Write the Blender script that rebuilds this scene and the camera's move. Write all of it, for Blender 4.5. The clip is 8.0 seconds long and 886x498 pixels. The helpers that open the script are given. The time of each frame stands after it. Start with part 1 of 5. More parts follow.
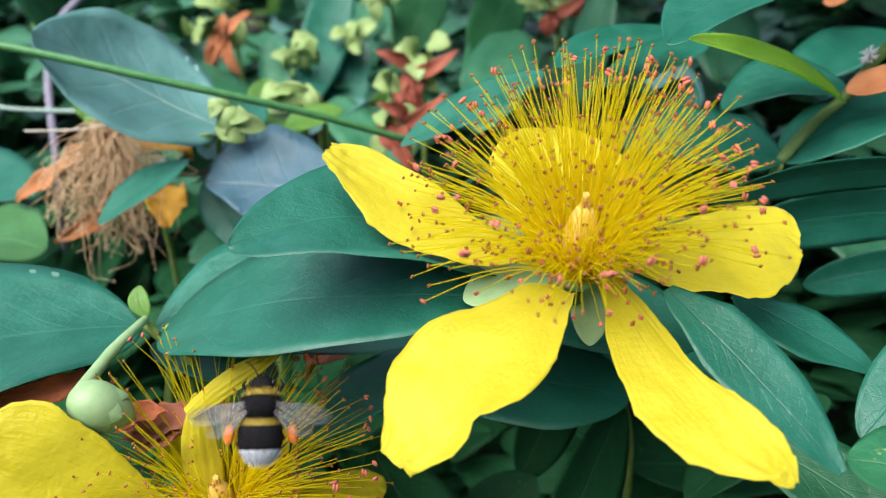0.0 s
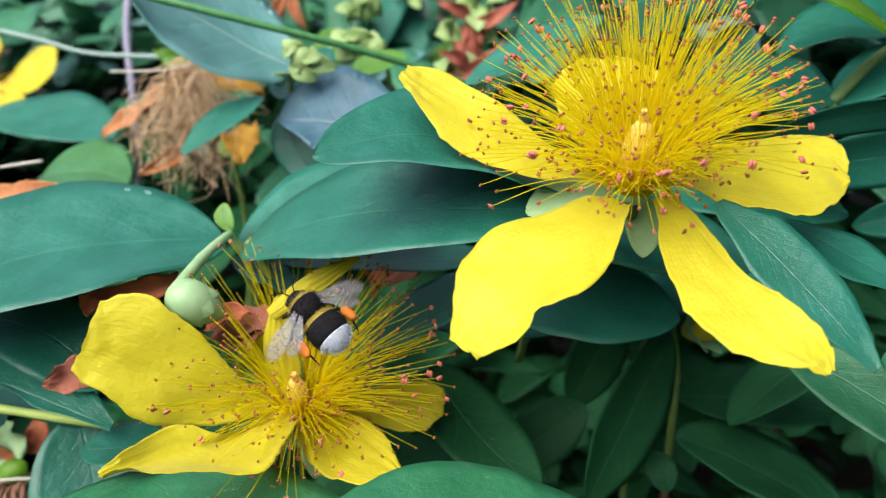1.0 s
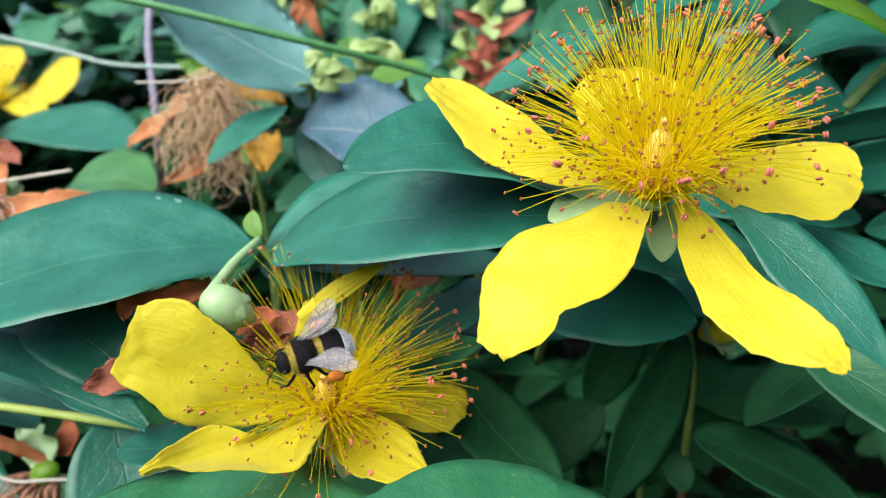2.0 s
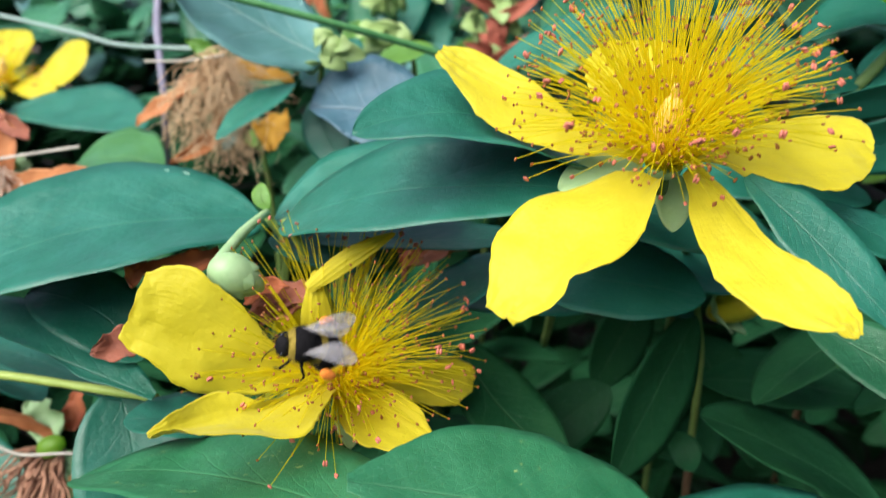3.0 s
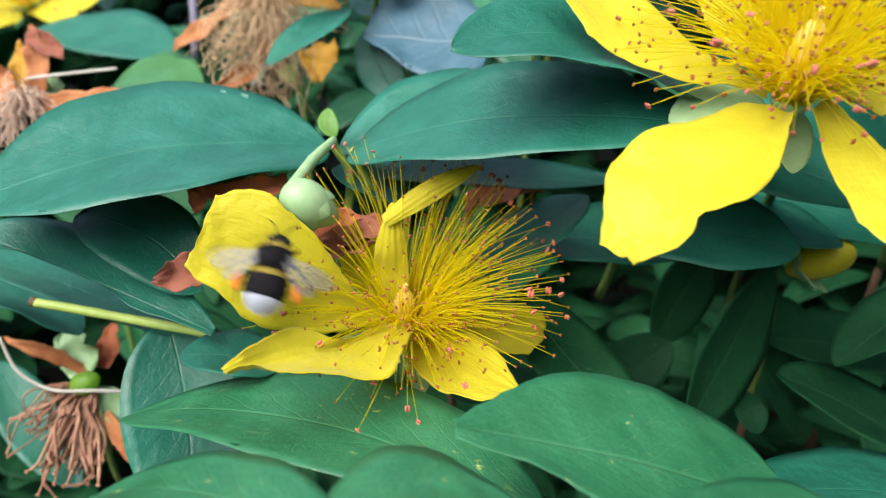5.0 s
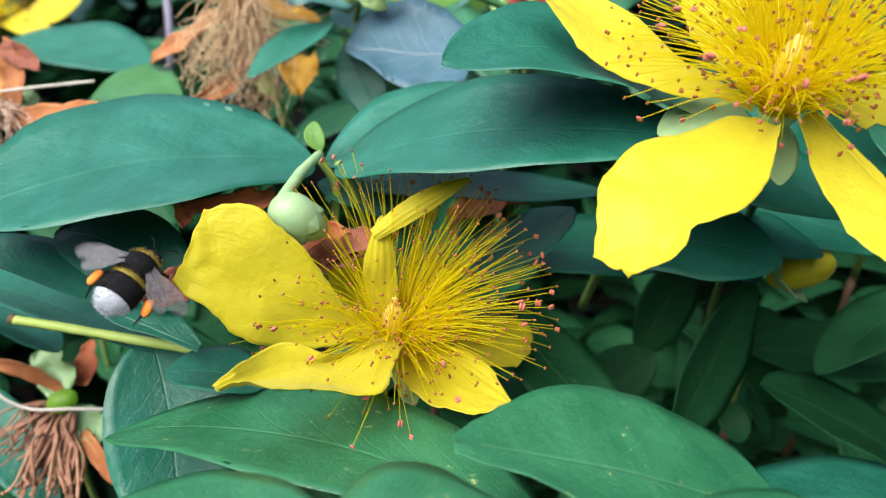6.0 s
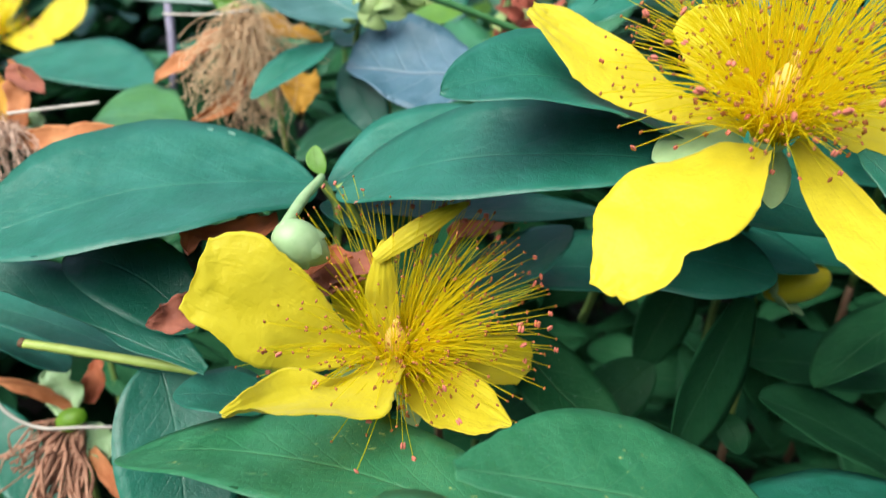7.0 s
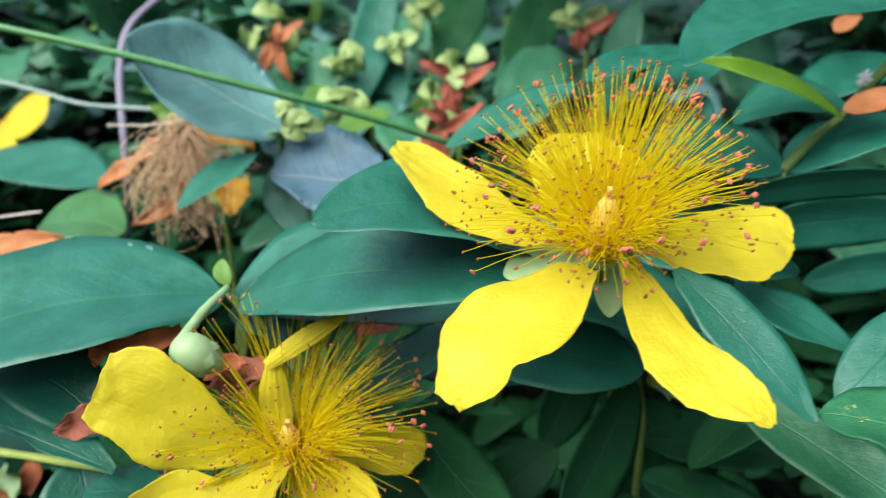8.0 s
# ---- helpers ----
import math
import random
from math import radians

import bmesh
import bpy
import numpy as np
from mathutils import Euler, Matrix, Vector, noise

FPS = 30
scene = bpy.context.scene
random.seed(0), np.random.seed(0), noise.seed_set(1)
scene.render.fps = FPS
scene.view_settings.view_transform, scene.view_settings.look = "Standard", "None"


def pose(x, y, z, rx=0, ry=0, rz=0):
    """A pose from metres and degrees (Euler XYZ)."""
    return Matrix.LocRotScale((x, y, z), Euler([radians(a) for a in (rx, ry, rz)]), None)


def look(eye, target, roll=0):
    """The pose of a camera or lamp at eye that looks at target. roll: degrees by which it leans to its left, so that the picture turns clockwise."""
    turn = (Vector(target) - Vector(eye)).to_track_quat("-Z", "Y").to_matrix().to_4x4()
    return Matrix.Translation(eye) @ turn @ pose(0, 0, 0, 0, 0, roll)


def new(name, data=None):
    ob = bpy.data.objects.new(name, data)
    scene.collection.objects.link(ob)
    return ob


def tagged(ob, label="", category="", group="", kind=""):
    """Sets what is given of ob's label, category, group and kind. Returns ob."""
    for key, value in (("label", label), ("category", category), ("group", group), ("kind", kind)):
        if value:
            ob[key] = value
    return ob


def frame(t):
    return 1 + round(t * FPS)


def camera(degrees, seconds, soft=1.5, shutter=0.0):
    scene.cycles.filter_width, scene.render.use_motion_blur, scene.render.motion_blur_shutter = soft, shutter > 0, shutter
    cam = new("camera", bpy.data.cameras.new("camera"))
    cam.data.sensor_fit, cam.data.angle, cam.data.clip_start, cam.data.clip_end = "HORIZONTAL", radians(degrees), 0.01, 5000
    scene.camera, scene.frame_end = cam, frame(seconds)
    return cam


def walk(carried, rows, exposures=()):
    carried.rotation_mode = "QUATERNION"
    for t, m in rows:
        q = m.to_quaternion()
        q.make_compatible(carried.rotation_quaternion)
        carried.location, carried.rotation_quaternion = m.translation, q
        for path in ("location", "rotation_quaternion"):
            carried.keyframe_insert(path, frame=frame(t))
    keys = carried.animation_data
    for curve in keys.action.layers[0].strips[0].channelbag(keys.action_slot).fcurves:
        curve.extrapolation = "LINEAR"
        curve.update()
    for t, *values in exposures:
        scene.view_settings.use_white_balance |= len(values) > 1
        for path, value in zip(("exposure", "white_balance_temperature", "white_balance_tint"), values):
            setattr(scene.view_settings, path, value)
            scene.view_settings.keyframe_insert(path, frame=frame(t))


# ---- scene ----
cam = camera(56.4, 8.0, 1.15, 0.45)
cam.data.dof.use_dof, cam.data.dof.focus_distance, cam.data.dof.aperture_fstop = True, 0.182, 15.5
ROWS = [
    (0, 0.00021, 0.00011, 0.45022, 64.962, -0.057, 0.111),
    (0.5, 0.00227, -0.00754, 0.45218, 63.721, -0.039, 2.117),
    (0.7, -0.00143, -0.01400, 0.44821, 62.964, 0.139, 2.505),
    (1, -0.00362, -0.01936, 0.44452, 63.108, 0.159, 3.593),
    (1.2, -0.00407, -0.02005, 0.44740, 63.132, 0.864, 4.164),
    (1.5, -0.00659, -0.02400, 0.44768, 63.258, 0.725, 4.053),
    (2.8, -0.00735, -0.02659, 0.44524, 63.548, 0.455, 4.399),
    (3, -0.00786, -0.02790, 0.44094, 63.342, 0.369, 4.585),
    (3.5, -0.01000, -0.02698, 0.43652, 63.003, 0.219, 4.833),
    (4, -0.01503, -0.02924, 0.43731, 62.797, 0.041, 5.104),
    (4.5, -0.02072, -0.03010, 0.43690, 62.106, -0.634, 5.365),
    (5, -0.03147, -0.01864, 0.42831, 60.505, -1.843, 5.136),
    (5.2, -0.03491, -0.01624, 0.42932, 60.278, -2.154, 4.953),
    (6.3, -0.03613, -0.01950, 0.42789, 61.653, -2.469, 2.797),
    (6.5, -0.03548, -0.01997, 0.43246, 60.782, -2.063, 3.301),
    (7, -0.03566, -0.01911, 0.43502, 61.390, -1.892, 3.038),
    (7.2, -0.02887, -0.01495, 0.43815, 62.580, -2.191, 2.548),
    (7.5, -0.01863, -0.01868, 0.44768, 63.941, -1.684, 2.311),
    (8, -0.00583, -0.03337, 0.45844, 65.513, -1.149, 2.159),
]
walk(cam, [(t, pose(x, y, z, rx, ry, rz)) for t, x, y, z, rx, ry, rz in ROWS],
     [(0.0, 1.22), (1.5, 1.30), (3.0, 1.32), (5.0, 1.40), (6.5, 1.42), (7.0, 1.36), (8.0, 1.24)])

# ---- light: open shade under a bright, hazy sky ----
world = bpy.data.worlds.new("world")
scene.world = world
world.use_nodes = True
wn = world.node_tree.nodes
sky = wn.new("ShaderNodeTexSky")
sky.sky_type, sky.sun_disc = "NISHITA", False
sky.sun_elevation, sky.sun_rotation = radians(65), radians(220)
sky.air_density, sky.dust_density, sky.ozone_density = 1.0, 2.0, 1.0
veil = wn.new("ShaderNodeHueSaturation")
veil.inputs["Saturation"].default_value = 0.8
world.node_tree.links.new(sky.outputs[0], veil.inputs["Color"])
world.node_tree.links.new(veil.outputs[0], wn["Background"].inputs[0])
wn["Background"].inputs[1].default_value = 0.100

sun_data = bpy.data.lights.new("sun", "SUN")
sun_data.energy, sun_data.angle, sun_data.color = 2.8, radians(58), (1.0, 0.97, 0.92)
sun = new("sun", sun_data)
sun.matrix_world = look((-0.55, -0.46, 1.5), (0, 0.15, 0.3))
scene.view_settings.exposure = 1.35

# ---- materials ----
def shader(name):
    m = bpy.data.materials.new(name)
    m.use_nodes = True
    nt = m.node_tree
    return m, nt, nt.nodes["Principled BSDF"]


def node(nt, kind, **values):
    n = nt.nodes.new(kind)
    for key, value in values.items():
        n.inputs[key.replace("_", " ")].default_value = value
    return n


def math_node(nt, op, a, b=0.0):
    n = nt.nodes.new("ShaderNodeMath")
    n.operation = op
    for slot, value in ((0, a), (1, b)):
        if isinstance(value, (int, float)):
            n.inputs[slot].default_value = value
        else:
            nt.links.new(value, n.inputs[slot])
    return n.outputs[0]


def ramp(nt, fac, *stops):
    r = nt.nodes.new("ShaderNodeValToRGB")
    els = r.color_ramp.elements
    while len(els) < len(stops):
        els.new(0.5)
    for e, (p, c) in zip(els, stops):
        e.position = p
        e.color = (*c, 1) if len(c) == 3 else c
    nt.links.new(fac, r.inputs[0])
    return r.outputs[0]


def mix(nt, fac, a, b, mode="MIX"):
    m = nt.nodes.new("ShaderNodeMix")
    m.data_type, m.blend_type = "RGBA", mode
    for slot, value in ((0, fac), (6, a), (7, b)):
        if isinstance(value, (int, float)):
            m.inputs[slot].default_value = value
        elif isinstance(value, tuple):
            m.inputs[slot].default_value = (*value, 1)
        else:
            nt.links.new(value, m.inputs[slot])
    return m.outputs[2]


def noise_tex(nt, scale, detail=4.0, rough=0.55, vector=None):
    n = node(nt, "ShaderNodeTexNoise", Scale=scale, Detail=detail, Roughness=rough)
    if vector is None:
        vector = nt.nodes.new("ShaderNodeTexCoord").outputs["Object"]
    nt.links.new(vector, n.inputs["Vector"])
    return n.outputs["Fac"]


def bump(nt, bsdf, height, strength, distance):
    b = node(nt, "ShaderNodeBump", Strength=strength, Distance=distance)
    nt.links.new(height, b.inputs["Height"])
    nt.links.new(b.outputs[0], bsdf.inputs["Normal"])
    return b.outputs[0]


def see_through(m, nt, bsdf, colour, share):
    """Light that passes through a thin blade: a share of translucent scatter."""
    t = nt.nodes.new("ShaderNodeBsdfTranslucent")
    if isinstance(colour, tuple):
        t.inputs[0].default_value = (*colour, 1)
    else:
        nt.links.new(colour, t.inputs[0])
    s = nt.nodes.new("ShaderNodeMixShader")
    s.inputs[0].default_value = share
    nt.links.new(bsdf.outputs[0], s.inputs[1])
    nt.links.new(t.outputs[0], s.inputs[2])
    nt.links.new(s.outputs[0], nt.nodes["Material Output"].inputs[0])


def blade(name, dark, light, vein, rough=0.42, veins=9.0, scars=0.0, share=0.10, spec=0.5, random=0.35, sheen_patch=None, mottle=0.6, rib=1.0):
    """A leaf: two greens, a pale midrib and side veins along the blade's own UV, fine pores, now and then scars."""
    m, nt, bsdf = shader(name)
    uv = nt.nodes.new("ShaderNodeUVMap").outputs[0]
    sep = nt.nodes.new("ShaderNodeSeparateXYZ")
    nt.links.new(uv, sep.inputs[0])
    u, v = sep.outputs[0], sep.outputs[1]
    side = math_node(nt, "ABSOLUTE", math_node(nt, "SUBTRACT", v, 0.5))
    wob = math_node(nt, "MULTIPLY", math_node(nt, "SUBTRACT", noise_tex(nt, 130, 2), 0.5), 0.045)
    mid = math_node(nt, "SUBTRACT", 1.0, math_node(nt, "SMOOTH_MIN", 1.0, math_node(nt, "MULTIPLY", side, 60.0)))
    mid = math_node(nt, "MAXIMUM", mid, 0.0)
    run = math_node(nt, "ADD", math_node(nt, "SUBTRACT", u, math_node(nt, "MULTIPLY", math_node(nt, "POWER", side, 0.8), 0.55)), wob)
    wave = math_node(nt, "ABSOLUTE", math_node(nt, "SUBTRACT", math_node(nt, "FRACT", math_node(nt, "MULTIPLY", run, veins)), 0.5))
    lat = math_node(nt, "MAXIMUM", math_node(nt, "SUBTRACT", 1.0, math_node(nt, "MULTIPLY", wave, 16.0)), 0.0)
    lat = math_node(nt, "MULTIPLY", lat, math_node(nt, "SUBTRACT", 0.6, side))
    big, fine = noise_tex(nt, 55, 3), noise_tex(nt, 700, 5, 0.65)
    col = ramp(nt, big, (0.3, dark), (0.72, light))
    col = mix(nt, math_node(nt, "MULTIPLY", fine, 0.22), col, tuple(c * 1.9 for c in light))
    info = nt.nodes.new("ShaderNodeObjectInfo").outputs["Random"]
    col = mix(nt, math_node(nt, "MULTIPLY", info, random), col, tuple(c * k for c, k in zip(dark, (0.75, 0.8, 1.0))))
    line = math_node(nt, "ADD", math_node(nt, "MULTIPLY", mid, 0.4 * rib), math_node(nt, "MULTIPLY", lat, 0.26 * rib))
    col = mix(nt, math_node(nt, "MINIMUM", line, 1.0), col, vein)
    # Pale patches: natural mottling plus sky sheen, both put into the colour.
    sheen_patch = sheen_patch or tuple(0.6 * c + k for c, k in zip(light, (0.016, 0.078, 0.066)))
    blot = math_node(nt, "MULTIPLY", ramp(nt, noise_tex(nt, 95, 7, 0.62), (0.44, (0, 0, 0)), (0.72, (1, 1, 1))), mottle)
    col = mix(nt, blot, col, sheen_patch)
    mesh = nt.nodes.new("ShaderNodeTexVoronoi")
    mesh.feature, mesh.inputs["Scale"].default_value = "DISTANCE_TO_EDGE", 650
    nt.links.new(nt.nodes.new("ShaderNodeTexCoord").outputs["Object"], mesh.inputs["Vector"])
    net = ramp(nt, mesh.outputs["Distance"], (0.0, (1, 1, 1)), (0.09, (0, 0, 0)))
    col = mix(nt, math_node(nt, "MULTIPLY", net, 0.05), col, vein)
    dust = noise_tex(nt, 1500, 3, 0.5)
    col = mix(nt, math_node(nt, "MULTIPLY", ramp(nt, dust, (0.69, (0, 0, 0)), (0.76, (1, 1, 1))), 0.45), col, (0.30, 0.42, 0.42))
    if scars:
        spot = noise_tex(nt, 330, 6, 0.75)
        where = noise_tex(nt, 60, 2)
        mask = math_node(nt, "MULTIPLY", ramp(nt, spot, (0.60, (0, 0, 0)), (0.66, (1, 1, 1))), ramp(nt, where, (0.54, (0, 0, 0)), (0.64, (1, 1, 1))))
        col = mix(nt, math_node(nt, "MULTIPLY", mask, scars), col, (0.42, 0.50, 0.16))
    nt.links.new(col, bsdf.inputs["Base Color"])
    rr = math_node(nt, "ADD", math_node(nt, "MULTIPLY", noise_tex(nt, 110, 5, 0.6), 0.5), rough - 0.25)
    nt.links.new(rr, bsdf.inputs["Roughness"])
    bsdf.inputs["Specular IOR Level"].default_value = spec
    h = math_node(nt, "ADD", math_node(nt, "MULTIPLY", fine, 0.12), math_node(nt, "SUBTRACT", math_node(nt, "MULTIPLY", big, 1.6), math_node(nt, "ADD", math_node(nt, "MULTIPLY", line, 0.7), math_node(nt, "MULTIPLY", net, 0.04))))
    bump(nt, bsdf, h, 0.85, 0.0011)
    see_through(m, nt, bsdf, mix(nt, 0.5, col, tuple(min(1, c * 2.2) for c in light)), share)
    return m


def petal_skin(name, deep, bright, rough=0.46, share=0.36, edge=None):
    """A silky petal: fine lines along it, faint blotches, crumpled relief."""
    m, nt, bsdf = shader(name)
    uv = nt.nodes.new("ShaderNodeUVMap").outputs[0]
    mp = nt.nodes.new("ShaderNodeMapping")
    mp.inputs["Scale"].default_value = (3.5, 26, 1)
    nt.links.new(uv, mp.inputs[0])
    lines = noise_tex(nt, 1.0, 4, 0.6, mp.outputs[0])
    big, fine = noise_tex(nt, 90, 3), noise_tex(nt, 900, 4)
    col = ramp(nt, big, (0.3, deep), (0.7, bright))
    col = mix(nt, math_node(nt, "MULTIPLY", lines, 0.10), col, deep, "MULTIPLY")
    if edge:
        sp = noise_tex(nt, 420, 4, 0.7)
        col = mix(nt, ramp(nt, sp, (0.66, (0, 0, 0)), (0.72, (0.7, 0.7, 0.7))), col, edge)
    nt.links.new(col, bsdf.inputs["Base Color"])
    bsdf.inputs["Roughness"].default_value = rough
    bsdf.inputs["Specular IOR Level"].default_value = 0.3
    bsdf.inputs["Sheen Weight"].default_value = 0.15
    h = math_node(nt, "ADD", math_node(nt, "MULTIPLY", lines, 0.22), math_node(nt, "ADD", big, math_node(nt, "MULTIPLY", fine, 0.25)))
    bump(nt, bsdf, h, 0.6, 0.0014)
    see_through(m, nt, bsdf, col, share)
    return m


def plain(name, a, b, scale=600, rough=0.55, metal=0.0, share=0.0, relief=0.3, random=0.0, spec=0.4):
    """Two tones in fine grain and large patches, with relief."""
    m, nt, bsdf = shader(name)
    n1, n2 = noise_tex(nt, scale, 5, 0.6), noise_tex(nt, scale / 7, 3)
    col = mix(nt, ramp(nt, n1, (0.3, (0, 0, 0)), (0.7, (1, 1, 1))), a, b)
    col = mix(nt, math_node(nt, "MULTIPLY", n2, 0.4), col, tuple(c * 0.75 for c in a))
    if random:
        info = nt.nodes.new("ShaderNodeObjectInfo").outputs["Random"]
        col = mix(nt, math_node(nt, "MULTIPLY", info, random), col, tuple(c * 0.45 for c in a))
    nt.links.new(col, bsdf.inputs["Base Color"])
    bsdf.inputs["Roughness"].default_value, bsdf.inputs["Metallic"].default_value = rough, metal
    bsdf.inputs["Specular IOR Level"].default_value = spec
    bump(nt, bsdf, n1, relief, 0.0004)
    if share:
        see_through(m, nt, bsdf, col, share)
    return m


def clear_thread(name, a, b):
    """A thin juicy thread: scatters light through itself and lets part of it pass."""
    m = plain(name, a, b, 500, 0.4, share=0.7)
    nt = m.node_tree
    out = nt.nodes["Material Output"].inputs[0]
    body = out.links[0].from_socket
    clear = nt.nodes.new("ShaderNodeBsdfTransparent")
    clear.inputs[0].default_value = (1.0, 0.93, 0.30, 1)
    s = nt.nodes.new("ShaderNodeMixShader")
    s.inputs[0].default_value = 0.45
    nt.links.new(body, s.inputs[1])
    nt.links.new(clear.outputs[0], s.inputs[2])
    nt.links.new(s.outputs[0], out)
    return m


LEAF = blade("leaf_upper", (0.006, 0.086, 0.050), (0.016, 0.150, 0.095), (0.055, 0.21, 0.13), rough=0.40, spec=0.5, rib=0.6)
LEAF_FRONT = blade("leaf_upper_scarred", (0.009, 0.088, 0.034), (0.024, 0.150, 0.066), (0.12, 0.30, 0.13), rough=0.40, spec=0.5, rib=0.75, scars=1.0, random=0.1, sheen_patch=(0.042, 0.205, 0.092), mottle=0.6)
LEAF_YOUNG = blade("young_leaf", (0.10, 0.24, 0.035), (0.18, 0.36, 0.05), (0.25, 0.42, 0.12), rough=0.4, share=0.42)
LEAF_BLUE = blade("glaucous_leaf", (0.045, 0.15, 0.13), (0.10, 0.24, 0.23), (0.24, 0.38, 0.34), rough=0.5, veins=5.0, random=0.1, sheen_patch=(0.12, 0.27, 0.28), mottle=0.7, rib=2.2)
LEAF_SLATE = blade("slate_blue_leaf", (0.025, 0.080, 0.105), (0.050, 0.120, 0.160), (0.20, 0.28, 0.32), rough=0.5, veins=5.0, random=0.1, sheen_patch=(0.085, 0.155, 0.215), mottle=0.6, rib=2.6)
LEAF_MID = blade("mid_green_leaf", (0.030, 0.120, 0.032), (0.060, 0.190, 0.052), (0.18, 0.36, 0.14))
# Darker copy of the leaf: deep shade is put into this colour.
LEAF_SHADED = blade("shaded_leaf", (0.006, 0.050, 0.018), (0.021, 0.102, 0.038), (0.07, 0.19, 0.09), veins=5.0, rough=0.50, spec=0.12, sheen_patch=(0.013, 0.078, 0.027), mottle=0.4)
LEAF_BEHIND = blade("shrub_leaf", (0.014, 0.095, 0.048), (0.045, 0.185, 0.085), (0.09, 0.24, 0.13), veins=5.0, rough=0.42, spec=0.45, sheen_patch=(0.06, 0.21, 0.13), mottle=0.5)
LEAF_LIME = blade("yellow_green_leaf", (0.16, 0.32, 0.03), (0.26, 0.46, 0.05), (0.32, 0.50, 0.12), rough=0.4, share=0.5, random=0.0)
PETAL = petal_skin("yellow_petal", (0.60, 0.515, 0.013), (0.70, 0.62, 0.036))
SEPAL = plain("sepal_green", (0.36, 0.58, 0.28), (0.48, 0.68, 0.36), 300, 0.5, share=0.2)
FILAMENT = clear_thread("filament_yellow", (0.98, 0.87, 0.02), (1.0, 0.93, 0.05))
ANTHER = plain("anther_pink", (0.62, 0.19, 0.13), (0.48, 0.11, 0.07), 2500, 0.6, random=0.5)
ANTHER_BROWN = plain("anther_brown", (0.40, 0.14, 0.035), (0.28, 0.085, 0.02), 2500, 0.6, random=0.5)
PISTIL = plain("pistil_pale", (0.92, 0.62, 0.16), (0.95, 0.72, 0.24), 400, 0.4, share=0.3)
STEM = plain("stem_green", (0.18, 0.29, 0.065), (0.27, 0.38, 0.11), 250, 0.5)
STEM_LIME = plain("stem_lime", (0.34, 0.46, 0.09), (0.44, 0.56, 0.14), 250, 0.5)
STEM_DARK = plain("stem_olive", (0.07, 0.13, 0.035), (0.12, 0.19, 0.05), 250, 0.55)
STEM_WOOD = plain("stem_brown", (0.10, 0.055, 0.03), (0.17, 0.10, 0.05), 350, 0.8)
STEM_GREY = plain("stem_grey_violet", (0.20, 0.18, 0.26), (0.28, 0.27, 0.33), 300, 0.7)
GRASS = plain("grass_stalk", (0.05, 0.19, 0.06), (0.10, 0.28, 0.10), 300, 0.45)
STRAW = plain("dry_stalk", (0.42, 0.40, 0.34), (0.55, 0.52, 0.45), 300, 0.7)
STRAW_GREY = plain("grey_green_stalk", (0.22, 0.32, 0.28), (0.32, 0.42, 0.38), 300, 0.6)
BUD = plain("bud_green", (0.27, 0.44, 0.20), (0.39, 0.55, 0.29), 180, 0.42, share=0.15, relief=0.1)
RUST = petal_skin("withered_rust", (0.32, 0.070, 0.026), (0.58, 0.180, 0.070), 0.6, 0.2, edge=(0.12, 0.03, 0.012))
PINK = petal_skin("withered_pink", (0.20, 0.055, 0.030), (0.38, 0.130, 0.075), 0.6, 0.25, edge=(0.14, 0.04, 0.02))
ORANGE = petal_skin("withered_orange", (0.36, 0.115, 0.035), (0.64, 0.28, 0.11), 0.6, 0.25, edge=(0.22, 0.07, 0.025))
AMBER = petal_skin("withered_amber", (0.52, 0.27, 0.028), (0.70, 0.40, 0.05), 0.6, 0.3, edge=(0.30, 0.12, 0.02))
STRAND = plain("dry_filament", (0.70, 0.49, 0.28), (0.84, 0.66, 0.44), 500, 0.7, share=0.3, random=0.2)
STRAND_RED = plain("dry_filament_red", (0.30, 0.13, 0.075), (0.52, 0.31, 0.20), 400, 0.75, random=0.5, relief=0.8)
SOIL = plain("soil", (0.022, 0.015, 0.010), (0.05, 0.035, 0.022), 120, 0.9, relief=1.0)

# ---- kit ----
def thing(name, at, label, category, group="", kind=""):
    ob = new(name)
    ob.empty_display_size = 0.005
    ob.location = at
    return tagged(ob, label, category, group, kind)


def place_of(ob):
    """Where a thing or part stands while the place is built."""
    p = Vector(ob.location)
    while ob.parent:
        ob = ob.parent
        p += ob.location
    return p


def part(name, shape, materials, parent, label="", origin=None):
    """One mesh object under a thing or a part; shape holds verts and faces in the place's own metres."""
    verts, faces = shape[0], shape[1]
    o = Vector(origin) if origin is not None else Vector(verts[0])
    me = bpy.data.meshes.new(name)
    me.from_pydata([Vector(v) - o for v in verts], [], faces)
    for m in materials if isinstance(materials, tuple) else (materials,):
        me.materials.append(m)
    if len(shape) > 2 and shape[2] is not None:
        layer = me.uv_layers.new(name="UVMap")
        for loop in me.loops:
            layer.data[loop.index].uv = shape[2][loop.vertex_index]
    if len(shape) > 3:
        me.polygons.foreach_set("material_index", shape[3])
    me.polygons.foreach_set("use_smooth", [True] * len(me.polygons))
    me.update()
    ob = new(name, me)
    ob.parent = parent
    ob.location = o - place_of(parent) if parent else o
    return tagged(ob, label)


def leaf_outline(u):
    return (4 * u * (1 - u)) ** 0.62 * (1.06 - 0.12 * u)


def lance_outline(u):
    return (4 * u * (1 - u)) ** 0.8 * (1.15 - 0.3 * u)


def petal_outline(u):
    if u < 0.62:
        k = u / 0.62
        return 0.30 + 0.70 * (k * k * (3 - 2 * k))
    return (1 - ((u - 0.62) / 0.38) ** 2.6) ** 0.55 if u < 1 else 0.0


def strap_outline(u):
    return (0.55 + 0.45 * math.sin(math.pi * min(1, u * 1.1))) * (1 - u ** 8) ** 0.5


